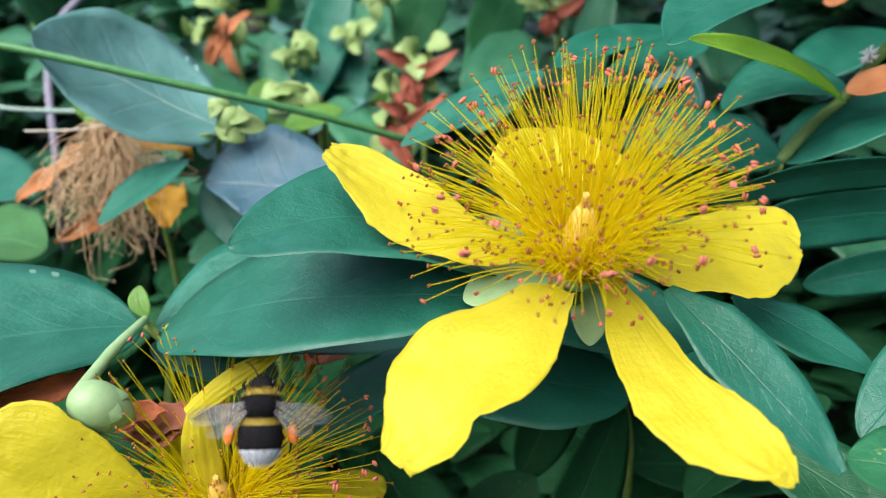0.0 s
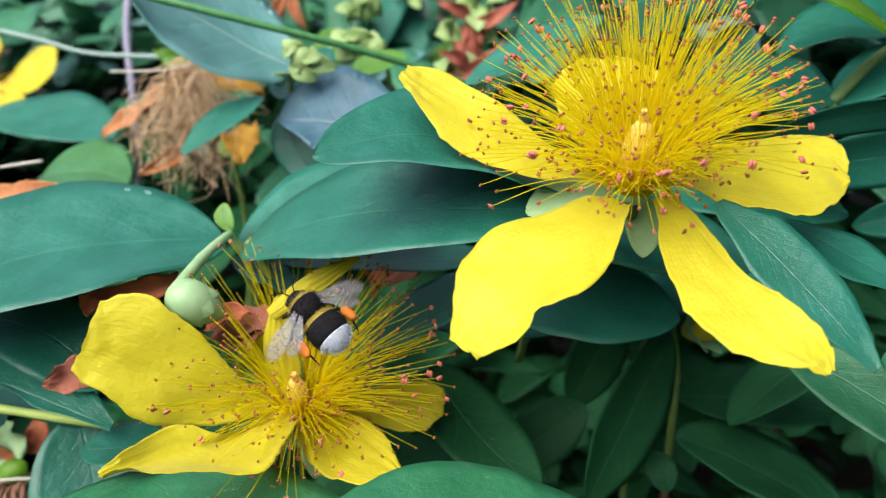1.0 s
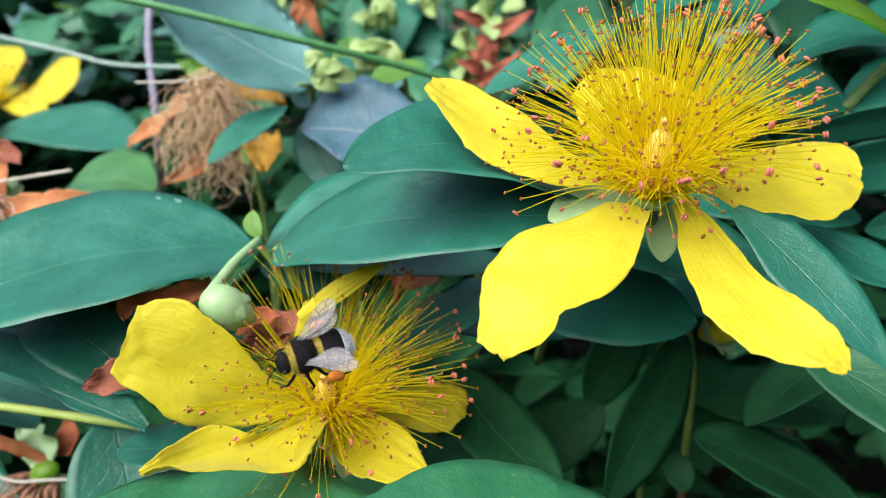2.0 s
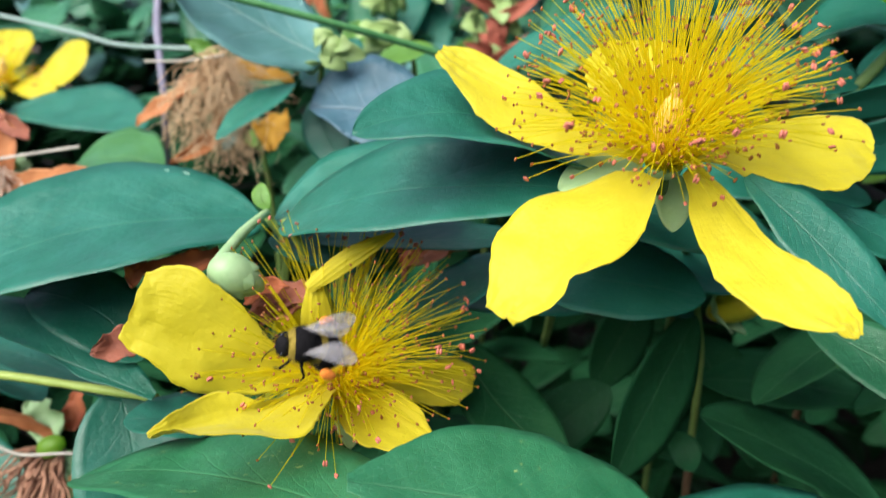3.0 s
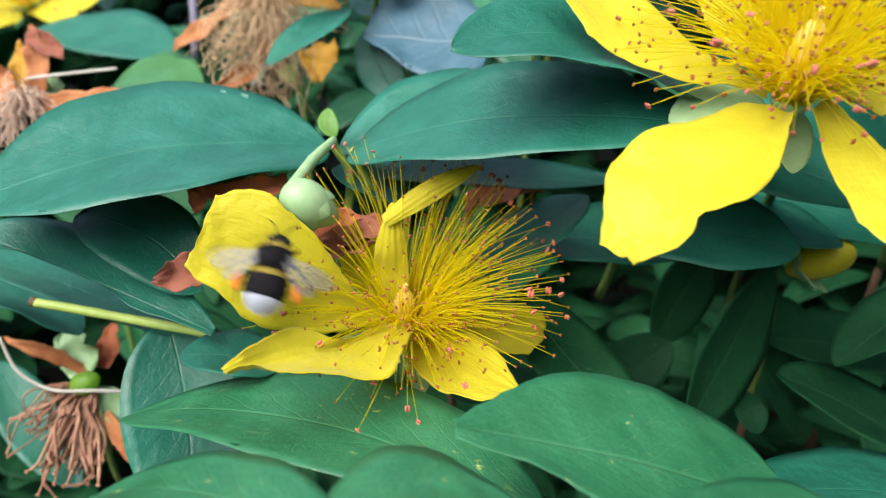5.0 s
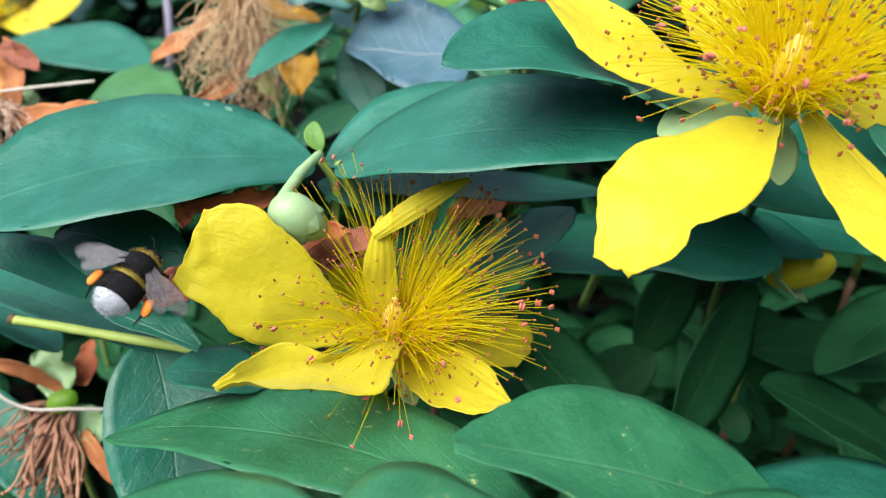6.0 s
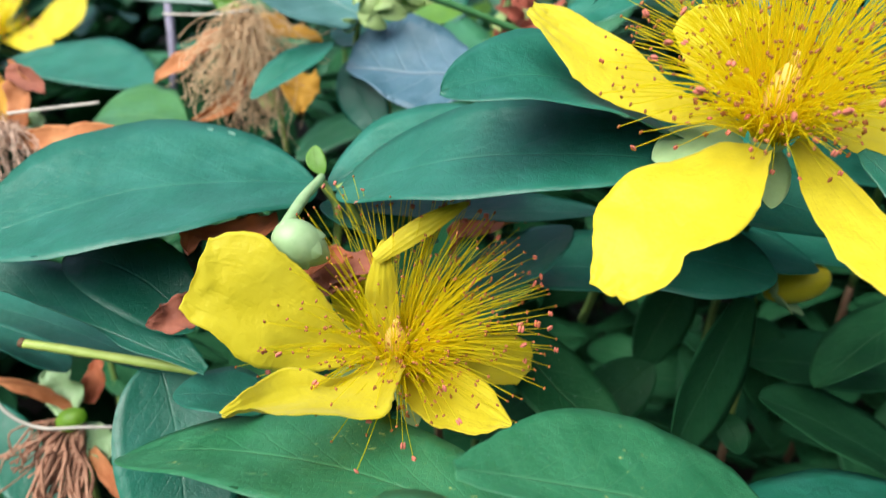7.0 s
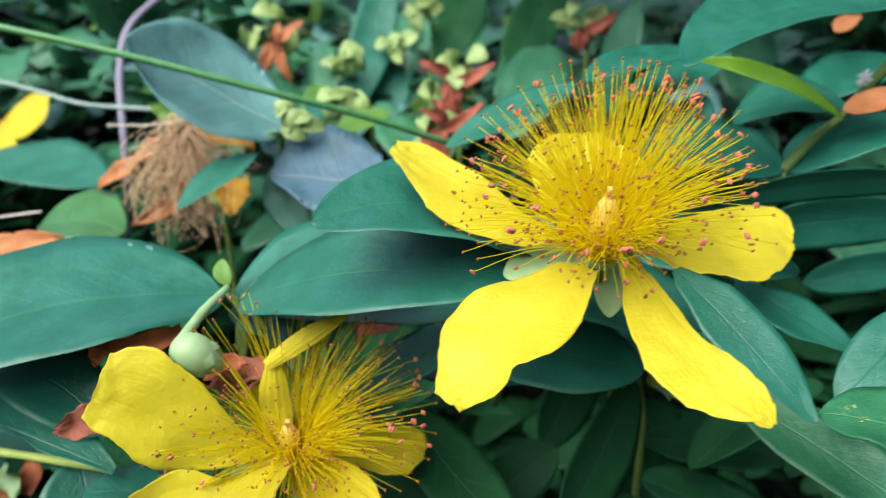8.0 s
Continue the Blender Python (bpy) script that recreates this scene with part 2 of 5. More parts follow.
STATIONS = (0, 0.07, 0.18, 0.32, 0.47, 0.57, 0.63, 0.69, 0.78, 0.88, 0.95, 1)


def margin(values):
    """A margin that runs smoothly through a half width at each station along the blade."""
    stations = STATIONS if len(values) == len(STATIONS) else [k / (len(values) - 1) for k in range(len(values))]

    def at(u):
        for k in range(len(stations) - 1):
            if u <= stations[k + 1]:
                t = (u - stations[k]) / (stations[k + 1] - stations[k])
                t = t + 0.6 * (t * t * (3 - 2 * t) - t)
                return values[k] + (values[k + 1] - values[k]) * t
        return values[-1]
    return at


def sheet(base, tip, width, up, arch=0.0, bend=0.0, outline=leaf_outline, fold=0.10, ripple=0.0, ragged=0.0,
          curl=0.0, thick=0.0003, nu=22, nv=10, seed=1, notch=None, roll=0.0, peak=0.5, crumple=0.0, sides=None, skew=0.0):
    """A blade from base to tip: its upper side faces up; arch lifts it, bend sweeps it sideways, fold makes a trough,
    ripple waves the margin, ragged frays it, curl turns the end over, notch (u, side, depth, span) bites into one margin."""
    base, tip, up = Vector(base), Vector(tip), Vector(up)
    a = tip - base
    length = a.length
    ax = a / length
    s = ax.cross(up).normalized()
    n = s.cross(ax)
    rnd = random.Random(seed)
    ph = [rnd.uniform(0, 6.28) for _ in range(8)]
    top, low, uv = [], [], []
    us = [0.5 - 0.5 * math.cos(math.pi * i / nu) for i in range(nu + 1)]
    k0 = 4 * peak * (1 - peak)
    for u in us:
        half = 0.5 * width * max(0.012, outline(u))
        margins = [0.5 * width * max(0.012, m(u)) for m in sides] if sides else (half, half)
        sag = 4 * u * (1 - u) / k0
        c = base + a * u + n * arch * sag + s * bend * sag
        twist = roll * (u - 0.4)
        su = s * math.cos(twist) + n * math.sin(twist)
        nn = n * math.cos(twist) - s * math.sin(twist)
        for j in range(nv + 1):
            v = 2 * j / nv - 1
            h = margins[1 if v > 0 else 0]
            if notch:
                near = max(0.0, 1 - abs(u - notch[0]) / notch[3])
                if v * notch[1] > 0:
                    h *= 1 - notch[2] * near * near * (3 - 2 * near)
            fray = 1 + ragged * (math.sin(23 * u + ph[0]) + 0.7 * math.sin(51 * u + ph[1] + v) + 0.5 * math.sin(97 * u + ph[2])) * abs(v) ** 3
            end = ragged * length * 0.25 * u ** 6 * (math.sin(5 * v + ph[3]) + 0.6 * math.sin(13 * v + ph[4]))
            lift = fold * width * (abs(v) ** 1.6) * outline(u) - fold * width * 0.35 * outline(u)
            wave = ripple * width * abs(v) ** 1.5 * (math.sin(9 * u + ph[5] + v) + 0.6 * math.sin(19 * u + ph[6] - 2 * v))
            wave += 0.3 * ripple * width * math.sin(14 * u + 3 * v + ph[7])
            over = -curl * length * max(0.0, u - 0.72) ** 2 * 6
            if crumple:
                g = c + (su + ax * skew) * (v * h)
                k = 0.22 + 0.78 * max(0.0, min(1.0, (u - 0.8) / 0.15))
                over += 0.0010 * (noise.noise(g * 75 + Vector((0, ph[1] * 9, 0))) + 0.10 * math.sin(v * 13 + 3 * noise.noise(g * 60)) * (0.3 + 0.7 * u))
                over += crumple * k * (noise.noise(g * 210 + Vector((ph[0] * 9, 0, 0))) + 0.8 * noise.noise(g * 520))
            p = c + (su + ax * skew) * (v * h * fray) + nn * (lift + wave + over) + ax * end
            t = thick * (0.35 + 0.65 * (1 - abs(v)))
            top.append(p + nn * t * 0.5)
            low.append(p - nn * t * 0.5)
            uv.append((u, 0.5 + 0.5 * v))
    faces, slots = [], []
    m, w = len(top), nv + 1
    for i in range(nu):
        for j in range(nv):
            q = (i * w + j, i * w + j + 1, (i + 1) * w + j + 1, (i + 1) * w + j)
            faces.append(q)
            slots.append(0)
            faces.append(tuple(m + k for k in reversed(q)))
            slots.append(1)
    rim = [i * w for i in range(nu + 1)] + [nu * w + j for j in range(1, w)] + [i * w + nv for i in range(nu - 1, -1, -1)] + list(range(nv - 1, 0, -1))
    for p, q in zip(rim, rim[1:] + rim[:1]):
        faces.append((p, q, m + q, m + p))
        slots.append(0)
    return top + low, faces, uv + uv, slots


def spline(points, steps):
    """A smooth line through a few points."""
    pts = [Vector(p) for p in points]
    if len(pts) == 2:
        return [pts[0].lerp(pts[1], i / steps) for i in range(steps + 1)]
    pts = [2 * pts[0] - pts[1]] + pts + [2 * pts[-1] - pts[-2]]
    out = []
    for k in range(len(pts) - 3):
        p0, p1, p2, p3 = pts[k:k + 4]
        for i in range(steps):
            t = i / steps
            out.append(0.5 * (2 * p1 + (p2 - p0) * t + (2 * p0 - 5 * p1 + 4 * p2 - p3) * t * t + (3 * p1 - p0 - 3 * p2 + p3) * t ** 3))
    return out + [pts[-2]]


def tube(line, radius, sides=8, end_radius=None, lumps=0.0, seed=0):
    """A round stalk along a line, with closed ends."""
    rnd = random.Random(seed)
    end_radius = radius if end_radius is None else end_radius
    verts, faces, uv = [], [], []
    side = None
    for i, p in enumerate(line):
        d = (line[min(i + 1, len(line) - 1)] - line[max(i - 1, 0)]).normalized()
        if side is None:
            side = d.orthogonal().normalized()
        side = (side - d * side.dot(d)).normalized()
        other = d.cross(side)
        r = radius + (end_radius - radius) * i / (len(line) - 1)
        r *= 1 + lumps * rnd.uniform(-1, 1)
        for j in range(sides):
            ang = 2 * math.pi * j / sides
            verts.append(p + (side * math.cos(ang) + other * math.sin(ang)) * r)
            uv.append((i / (len(line) - 1), j / sides))
    for i in range(len(line) - 1):
        for j in range(sides):
            k = (j + 1) % sides
            faces.append((i * sides + j, i * sides + k, (i + 1) * sides + k, (i + 1) * sides + j))
    n = len(verts)
    faces.append(tuple(reversed(range(sides))))
    faces.append(tuple(range(n - sides, n)))
    return verts, faces, uv


def blob(centre, axis, length, width, depth=None, sides=14, rings=10, shape=lambda u: 1.0, side=None):
    """A rounded body of revolution about axis, with a profile of its own."""
    c, d = Vector(centre), Vector(axis).normalized()
    x = Vector(side) if side is not None else d.orthogonal()
    x = (x - d * x.dot(d)).normalized()
    y = d.cross(x)
    depth = width if depth is None else depth
    verts, faces = [], []
    for i in range(rings + 1):
        th = math.pi * i / rings
        u = i / rings
        for j in range(sides):
            ph = 2 * math.pi * j / sides
            r = max(math.sin(th), 0.01) * shape(u)
            verts.append(c - d * (math.cos(th) * length / 2) + x * (r * math.cos(ph) * width / 2) + y * (r * math.sin(ph) * depth / 2))
    for i in range(rings):
        for j in range(sides):
            k = (j + 1) % sides
            faces.append((i * sides + j, i * sides + k, (i + 1) * sides + k, (i + 1) * sides + j))
    faces.append(tuple(reversed(range(sides))))
    faces.append(tuple(range(rings * sides, (rings + 1) * sides)))
    return verts, faces


def merged(*shapes):
    verts, faces, uv = [], [], []
    for s in shapes:
        o = len(verts)
        verts += list(s[0])
        faces += [tuple(i + o for i in f) for f in s[1]]
        uv += list(s[2]) if len(s) > 2 and s[2] is not None else [(0.5, 0.5)] * len(s[0])
    return verts, faces, uv


seeds = iter(range(1, 100000))


def leaf(shoot, base, tip, width, up, arch=0.0, bend=0.0, skin=None, label="", outline=leaf_outline, fold=0.08, ripple=0.012, **more):
    return part("leaf", sheet(base, tip, width, up, arch, bend, outline, fold, ripple, seed=next(seeds), **more),
                (skin or LEAF, skin or LEAF), shoot, label, base)


def stalk(shoot, points, radius, skin=None, end=None, name="stem", label="", steps=8, sides=8):
    return part(name, tube(spline(points, steps), radius, sides, end, 0.05, next(seeds)), skin or STEM, shoot, label)

# ---- ground ----
def ground():
    n, size = 60, 12.0
    verts, faces = [], []
    for i in range(n + 1):
        for j in range(n + 1):
            x, y = ((2 * k / n - 1) for k in (i, j))
            x, y = x * abs(x) * size, y * abs(y) * size
            verts.append(Vector((x, y, 0.012 * noise.noise((x * 9, y * 9, 0)) + 0.004 * noise.noise((x * 40, y * 40, 3)))))
    for i in range(n):
        for j in range(n):
            a = i * (n + 1) + j
            faces.append((a, a + n + 1, a + n + 2, a + 1))
    ob = part("ground", (verts, faces), SOIL, None, origin=(0, 0, 0))
    tagged(ob, "dark damp soil under the shrub", "ground", kind="structure")


ground()


# ---- leafy shoots ----
def shoot(at, label):
    return thing("leafy_shoot", at, label, "plant", "shoots of the shrub")


def root(owner, start, radius=0.0016):
    """The lower stem, from a node down to the soil."""
    s = Vector(start)
    part("lower_stem", tube(spline([s, s + Vector((0.006, 0.015, -0.09)), s + Vector((0.0, 0.03, -0.2)), Vector((s.x + 0.004, s.y + 0.04, -0.01))], 6), radius, 7, radius * 1.4), STEM_WOOD, owner)


shoot_a = shoot((0.02, 0.17, 0.0), "leafy green shoot with broad glossy leaves under the open flower")
leaf(shoot_a, (0.0160, 0.1714, 0.3646), (-0.0435, 0.1514, 0.3801), 0.0398, (0.28, -0.10, 0.95), 0.0064, 0.0080)
leaf(shoot_a, (-0.0719, 0.1820, 0.3414), (0.0171, 0.1614, 0.3624), 0.0404, (-0.27, -0.18, 0.95), 0.0119, 0.0057)
leaf(shoot_a, (-0.0759, 0.1885, 0.3392), (-0.0224, 0.1975, 0.3558), 0.0333, (-0.26, -0.20, 0.95), 0.0035, -0.0043)
leaf(shoot_a, (-0.0740, 0.2014, 0.3289), (0.0017, 0.1909, 0.3350), 0.0208, (-0.08, -0.01, 1.00), 0.0001, 0.0009)
leaf(shoot_a, (0.0445, 0.1457, 0.3735), (0.0710, 0.1162, 0.3520), 0.0152, (0.08, -0.54, 0.84), 0.0015, sides=[margin(m) for m in ((0.24, 0.46, 0.74, 0.99, 1.02, 1.05, 1.07, 1.04, 1.01, 0.94, 0.80, 0.64, 0.36, 0.14), (0.15, 0.45, 0.58, 0.70, 0.82, 0.95, 0.93, 0.90, 0.86, 0.75, 0.64, 0.49, 0.30, 0.11))], fold=0.05)
leaf(shoot_a, (0.0711, 0.1793, 0.3543), (0.1023, 0.1612, 0.3421), 0.0218, (0.25, -0.20, 0.95), 0.001, sides=[margin(m) for m in ((0.18, 0.30, 0.44, 0.56, 0.67, 0.78, 0.80, 0.83, 0.83, 0.71, 0.59, 0.46, 0.26, 0.09), (0.18, 0.61, 0.82, 1.02, 1.22, 1.22, 1.19, 1.13, 0.95, 0.76, 0.60, 0.45, 0.26, 0.05))], fold=0.05)
leaf(shoot_a, (0.0689, 0.1584, 0.3302), (0.1121, 0.1206, 0.3167), 0.0217, (-0.02, -0.36, 0.93), 0.0012, -0.0008, skin=LEAF_FRONT)
leaf(shoot_a, (-0.0065, 0.1972, 0.3269), (-0.0362, 0.1757, 0.3128), 0.0266, (-0.39, -0.06, 0.92), -0.0011, 0.0018)
leaf(shoot_a, (0.0288, 0.2075, 0.3189), (0.0682, 0.1983, 0.3163), 0.0290, (0.06, -0.01, 1.00), 0.0007, -0.0022)
leaf(shoot_a, (0.0246, 0.2082, 0.3236), (0.0494, 0.1919, 0.3097), 0.0244, (0.25, -0.37, 0.89), -0.0012, -0.0038)
leaf(shoot_a, (-0.0288, 0.2024, 0.3089), (0.0320, 0.2024, 0.3108), 0.0349, (-0.03, -0.06, 1.00), -0.0002, -0.0028)
# Added roof leaves, mostly hidden by the flower, to shade the growth below.
leaf(shoot_a, (0.0000, 0.2000, 0.3450), (0.0700, 0.1900, 0.3350), 0.036, (0.05, -0.25, 0.97), 0.005, 0.002)
leaf(shoot_a, (0.0200, 0.2350, 0.3180), (0.0950, 0.2150, 0.3120), 0.036, (0.05, -0.25, 0.97), 0.005, 0.002)
leaf(shoot_a, (0.0400, 0.2650, 0.3300), (0.1200, 0.2500, 0.3250), 0.036, (0.05, -0.25, 0.97), 0.005, 0.002)
leaf(shoot_a, (-0.0200, 0.2250, 0.3350), (0.0300, 0.2550, 0.3300), 0.036, (0.05, -0.25, 0.97), 0.005, 0.002)
leaf(shoot_a, (0.0000, 0.1920, 0.3220), (0.0500, 0.1820, 0.3220), 0.036, (0.05, -0.25, 0.97), 0.005, 0.002)
stalk(shoot_a, [(0.0303, 0.1617, 0.3686), (0.0273, 0.1803, 0.3524), (0.0141, 0.2101, 0.3244), (0.0085, 0.2444, 0.2641)], 0.0016)
stalk(shoot_a, [(-0.0718, 0.1856, 0.3416), (-0.0641, 0.1853, 0.3248), (-0.0561, 0.1963, 0.2907), (-0.0437, 0.2255, 0.2367)], 0.0013)
shoot_b = shoot((-0.09, 0.18, 0.0), "leafy green shoot with large oval leaves beside the round bud")
leaf(shoot_b, (-0.0775, 0.1833, 0.3425), (-0.1618, 0.1487, 0.3344), 0.0648, (-0.05, -0.10, 0.99), 0.0084, 0.0020)
leaf(shoot_b, (-0.0760, 0.1846, 0.3448), (-0.0790, 0.1899, 0.3509), 0.0053, (0.08, -0.74, 0.67), 0.0009, -0.0008, skin=LEAF_YOUNG)
leaf(shoot_b, (-0.1035, 0.1506, 0.3154), (-0.1404, 0.1640, 0.3270), 0.0233, (0.15, -0.48, 0.86), 0.0040, 0.0035)
leaf(shoot_b, (-0.0986, 0.1420, 0.3091), (-0.1692, 0.1593, 0.3232), 0.0141, (0.10, -0.35, 0.93), 0.001, sides=[margin(m) for m in ((0.15, 0.20, 0.26, 0.40, 0.40, 0.12, 0.02, 0.02, 0.02, 0.02, 0.02, 0.24, 0.50, 0.17), (0.22, 0.72, 1.08, 1.38, 1.60, 1.82, 1.89, 1.95, 1.90, 1.81, 1.62, 1.38, 0.87, 0.52))], fold=0.05)
leaf(shoot_b, (-0.1169, 0.1589, 0.2946), (-0.1919, 0.1712, 0.3092), 0.0224, (0.21, 0.14, 0.97), 0.0005, 0.0058)
leaf(shoot_b, (-0.1187, 0.1606, 0.2982), (-0.1040, 0.1253, 0.2592), 0.0332, (0.25, -0.50, 0.83), -0.0003, -0.0022)
leaf(shoot_b, (-0.0822, 0.1421, 0.3001), (-0.1066, 0.1395, 0.3034), 0.0220, (0.12, 0.12, 0.99), 0.0020, -0.0002)
leaf(shoot_b, (-0.1565, 0.1798, 0.2766), (-0.1959, 0.1830, 0.2893), 0.0305, (0.31, 0.31, 0.90), 0.0016, 0.0054)
leaf(shoot_b, (-0.1996, 0.1956, 0.2495), (-0.1638, 0.1714, 0.2192), 0.0197, (0.35, -0.49, 0.80), -0.0009, 0.0008)
leaf(shoot_b, (-0.0780, 0.1887, 0.3336), (-0.0441, 0.1872, 0.3250), 0.0226, (0.24, 0.00, 0.97), 0.0001, -0.0001)
stalk(shoot_b, [(-0.0765, 0.1847, 0.3429), (-0.0722, 0.1850, 0.3319), (-0.0760, 0.1806, 0.3073), (-0.0879, 0.1811, 0.2675), (-0.0981, 0.1927, 0.2269)], 0.0013)
stalk(shoot_b, [(-0.1530, 0.1568, 0.3034), (-0.1420, 0.1564, 0.3026), (-0.1240, 0.1548, 0.3016), (-0.1032, 0.1520, 0.3012)], 0.0013, STEM_LIME, label="cut green stem with a dark end")
stalk(shoot_b, [(-0.1541, 0.1570, 0.3037), (-0.1528, 0.1568, 0.3034)], 0.0014, STEM_WOOD, name="stem_end")
stalk(shoot_b, [(-0.1032, 0.1520, 0.3012), (-0.1001, 0.1566, 0.2875), (-0.1076, 0.1860, 0.2373)], 0.0012)
shoot_c = shoot((-0.02, 0.10, 0.0), "leafy green shoot with pale-scarred leaves below the flowers")
leaf(shoot_c, (-0.0359, 0.0887, 0.3329), (0.0287, 0.1002, 0.3089), 0.0338, (0.35, -0.03, 0.94), 0.003, skin=LEAF_FRONT, sides=[margin(m) for m in ((0.13, 0.39, 0.65, 0.87, 1.01, 1.11, 1.20, 1.23, 1.25, 1.15, 1.14, 1.12, 0.95, 0.53), (0.14, 0.28, 0.39, 0.54, 0.71, 0.77, 0.80, 0.76, 0.71, 0.61, 0.49, 0.35, 0.18, 0.03))], fold=0.05, nu=34, nv=16)
leaf(shoot_c, (-0.0183, 0.0947, 0.3083), (-0.1185, 0.1311, 0.2900), 0.0417, (-0.08, 0.26, 0.96), 0.0097, 0.0003, skin=LEAF_FRONT)
leaf(shoot_c, (-0.0514, 0.0600, 0.3371), (-0.0932, 0.0747, 0.3246), 0.0230, (-0.16, 0.33, 0.93), 0.0038, -0.0004, skin=LEAF_FRONT)
leaf(shoot_c, (-0.0548, 0.0597, 0.3370), (-0.0227, 0.0661, 0.3350), 0.0361, (-0.03, 0.42, 0.91), 0.0045, -0.0004, skin=LEAF_FRONT)
leaf(shoot_c, (0.0302, 0.1275, 0.2857), (0.0933, 0.1271, 0.2851), 0.0394, (0.01, 0.36, 0.93), 0.0046, -0.0002)
leaf(shoot_c, (0.0001, 0.0684, 0.3400), (0.0246, 0.0784, 0.3332), 0.0180, (0.07, 0.44, 0.90), 0.0012, 0.0030, skin=LEAF_FRONT)
leaf(shoot_c, (0.0940, 0.1106, 0.3515), (0.0738, 0.1209, 0.3513), 0.0276, (0.02, 0.07, 1.00), 0.0026, -0.0005, skin=LEAF_FRONT)
leaf(shoot_c, (0.1163, 0.1610, 0.3571), (0.0874, 0.1398, 0.3413), 0.0166, (-0.19, -0.41, 0.89), 0.0022, -0.0003)
stalk(shoot_c, [(0.0287, 0.1002, 0.3089), (0.0340, 0.1040, 0.2980), (0.0360, 0.1200, 0.2700), (0.0300, 0.1400, 0.2300)], 0.0014)
shoot_d = shoot((0.06, 0.22, 0.0), "green shoot deep inside the shrub, its shade put in the leaf colour")
# Leaves in the darker copy: the deep shade is part of their colour.
leaf(shoot_d, (0.0550, 0.2090, 0.3002), (0.0273, 0.1694, 0.2646), 0.0303, (0.75, -0.50, 0.43), -0.0017, -0.0023, skin=LEAF_SHADED)
leaf(shoot_d, (0.1121, 0.1710, 0.2533), (0.0538, 0.1833, 0.2798), 0.0379, (0.62, -0.05, 0.78), 0.0027, 0.0027, skin=LEAF_SHADED)
leaf(shoot_d, (0.1189, 0.2146, 0.3000), (0.0699, 0.1836, 0.2841), 0.0262, (-0.37, 0.10, 0.92), 0.0037, 0.0003, skin=LEAF_SHADED)
leaf(shoot_d, (0.0632, 0.2263, 0.2630), (0.1221, 0.2199, 0.2624), 0.0361, (0.01, -0.01, 1.00), 0.0022, -0.0011, skin=LEAF_SHADED)
leaf(shoot_d, (-0.0216, 0.2014, 0.2902), (0.0122, 0.1628, 0.2753), 0.0256, (0.11, -0.27, 0.96), -0.0013, 0.0029, skin=LEAF_SHADED)
leaf(shoot_d, (0.0308, 0.2183, 0.2646), (0.0009, 0.2015, 0.2468), 0.0213, (0.45, -0.40, 0.80), -0.0004, -0.0001, skin=LEAF_SHADED)
leaf(shoot_d, (0.0512, 0.2003, 0.2590), (0.0570, 0.1908, 0.2505), 0.0102, (-0.14, -0.71, 0.69), -0.0029, -0.0011, skin=LEAF_SHADED)
leaf(shoot_d, (0.0604, 0.2328, 0.2757), (0.0797, 0.2272, 0.2405), 0.0264, (0.46, -0.80, 0.38), 0.0012, -0.0027, skin=LEAF_SHADED)
leaf(shoot_d, (0.0457, 0.2463, 0.2845), (0.0263, 0.2216, 0.2607), 0.0216, (0.50, -0.50, 0.70), -0.0002, 0.0006, skin=LEAF_SHADED)
leaf(shoot_d, (0.1079, 0.1997, 0.2716), (0.1282, 0.1980, 0.2873), 0.0332, (-0.55, 0.37, 0.75), 0.0011, -0.0003, skin=LEAF_SHADED)
leaf(shoot_d, (-0.0436, 0.1836, 0.2647), (0.0081, 0.1867, 0.2619), 0.0319, (0.04, 0.15, 0.99), -0.0004, 0.0002, skin=LEAF_SHADED)
stalk(shoot_d, [(0.0554, 0.2120, 0.3016), (0.0607, 0.2164, 0.2769), (0.0660, 0.2297, 0.2262)], 0.0014)
shoot_e = shoot((0.10, 0.24, 0.0), "green shoot with a thick stem and a folded yellow-green leaf")
leaf(shoot_e, (0.1409, 0.2446, 0.4231), (0.0529, 0.1977, 0.4116), 0.0323, (-0.02, -0.20, 0.98), 0.0033, 0.0155)
leaf(shoot_e, (0.1184, 0.2392, 0.3864), (0.0558, 0.1906, 0.4140), 0.0101, (0.57, -0.29, 0.77), 0.0029, 0.0008, skin=LEAF_LIME, fold=0.22)
leaf(shoot_e, (0.0781, 0.2797, 0.3999), (0.0321, 0.2379, 0.3969), 0.0156, (0.13, -0.21, 0.97), 0.0007, 0.0042)
leaf(shoot_e, (0.0965, 0.3020, 0.3955), (0.0529, 0.2713, 0.3828), 0.0210, (-0.12, -0.23, 0.97), -0.0001, 0.0004)
leaf(shoot_e, (0.1317, 0.2622, 0.3840), (0.0911, 0.2663, 0.3772), 0.0331, (-0.18, -0.15, 0.97), 0.0048, 0.0061)
leaf(shoot_e, (0.0998, 0.2325, 0.3702), (0.0632, 0.2531, 0.3761), 0.0385, (0.05, -0.20, 0.98), 0.0019, -0.0037)
leaf(shoot_e, (0.1011, 0.2367, 0.3689), (0.1483, 0.2362, 0.3857), 0.0357, (-0.34, -0.06, 0.94), 0.0027, -0.0048)
leaf(shoot_e, (0.0750, 0.2170, 0.3636), (0.1440, 0.2198, 0.3707), 0.0151, (0.09, -0.87, -0.48), -0.0012, -0.0049)
leaf(shoot_e, (0.0889, 0.2367, 0.3436), (0.1542, 0.2318, 0.3545), 0.0210, (-0.06, -0.99, -0.12), 0.0009, -0.0039)
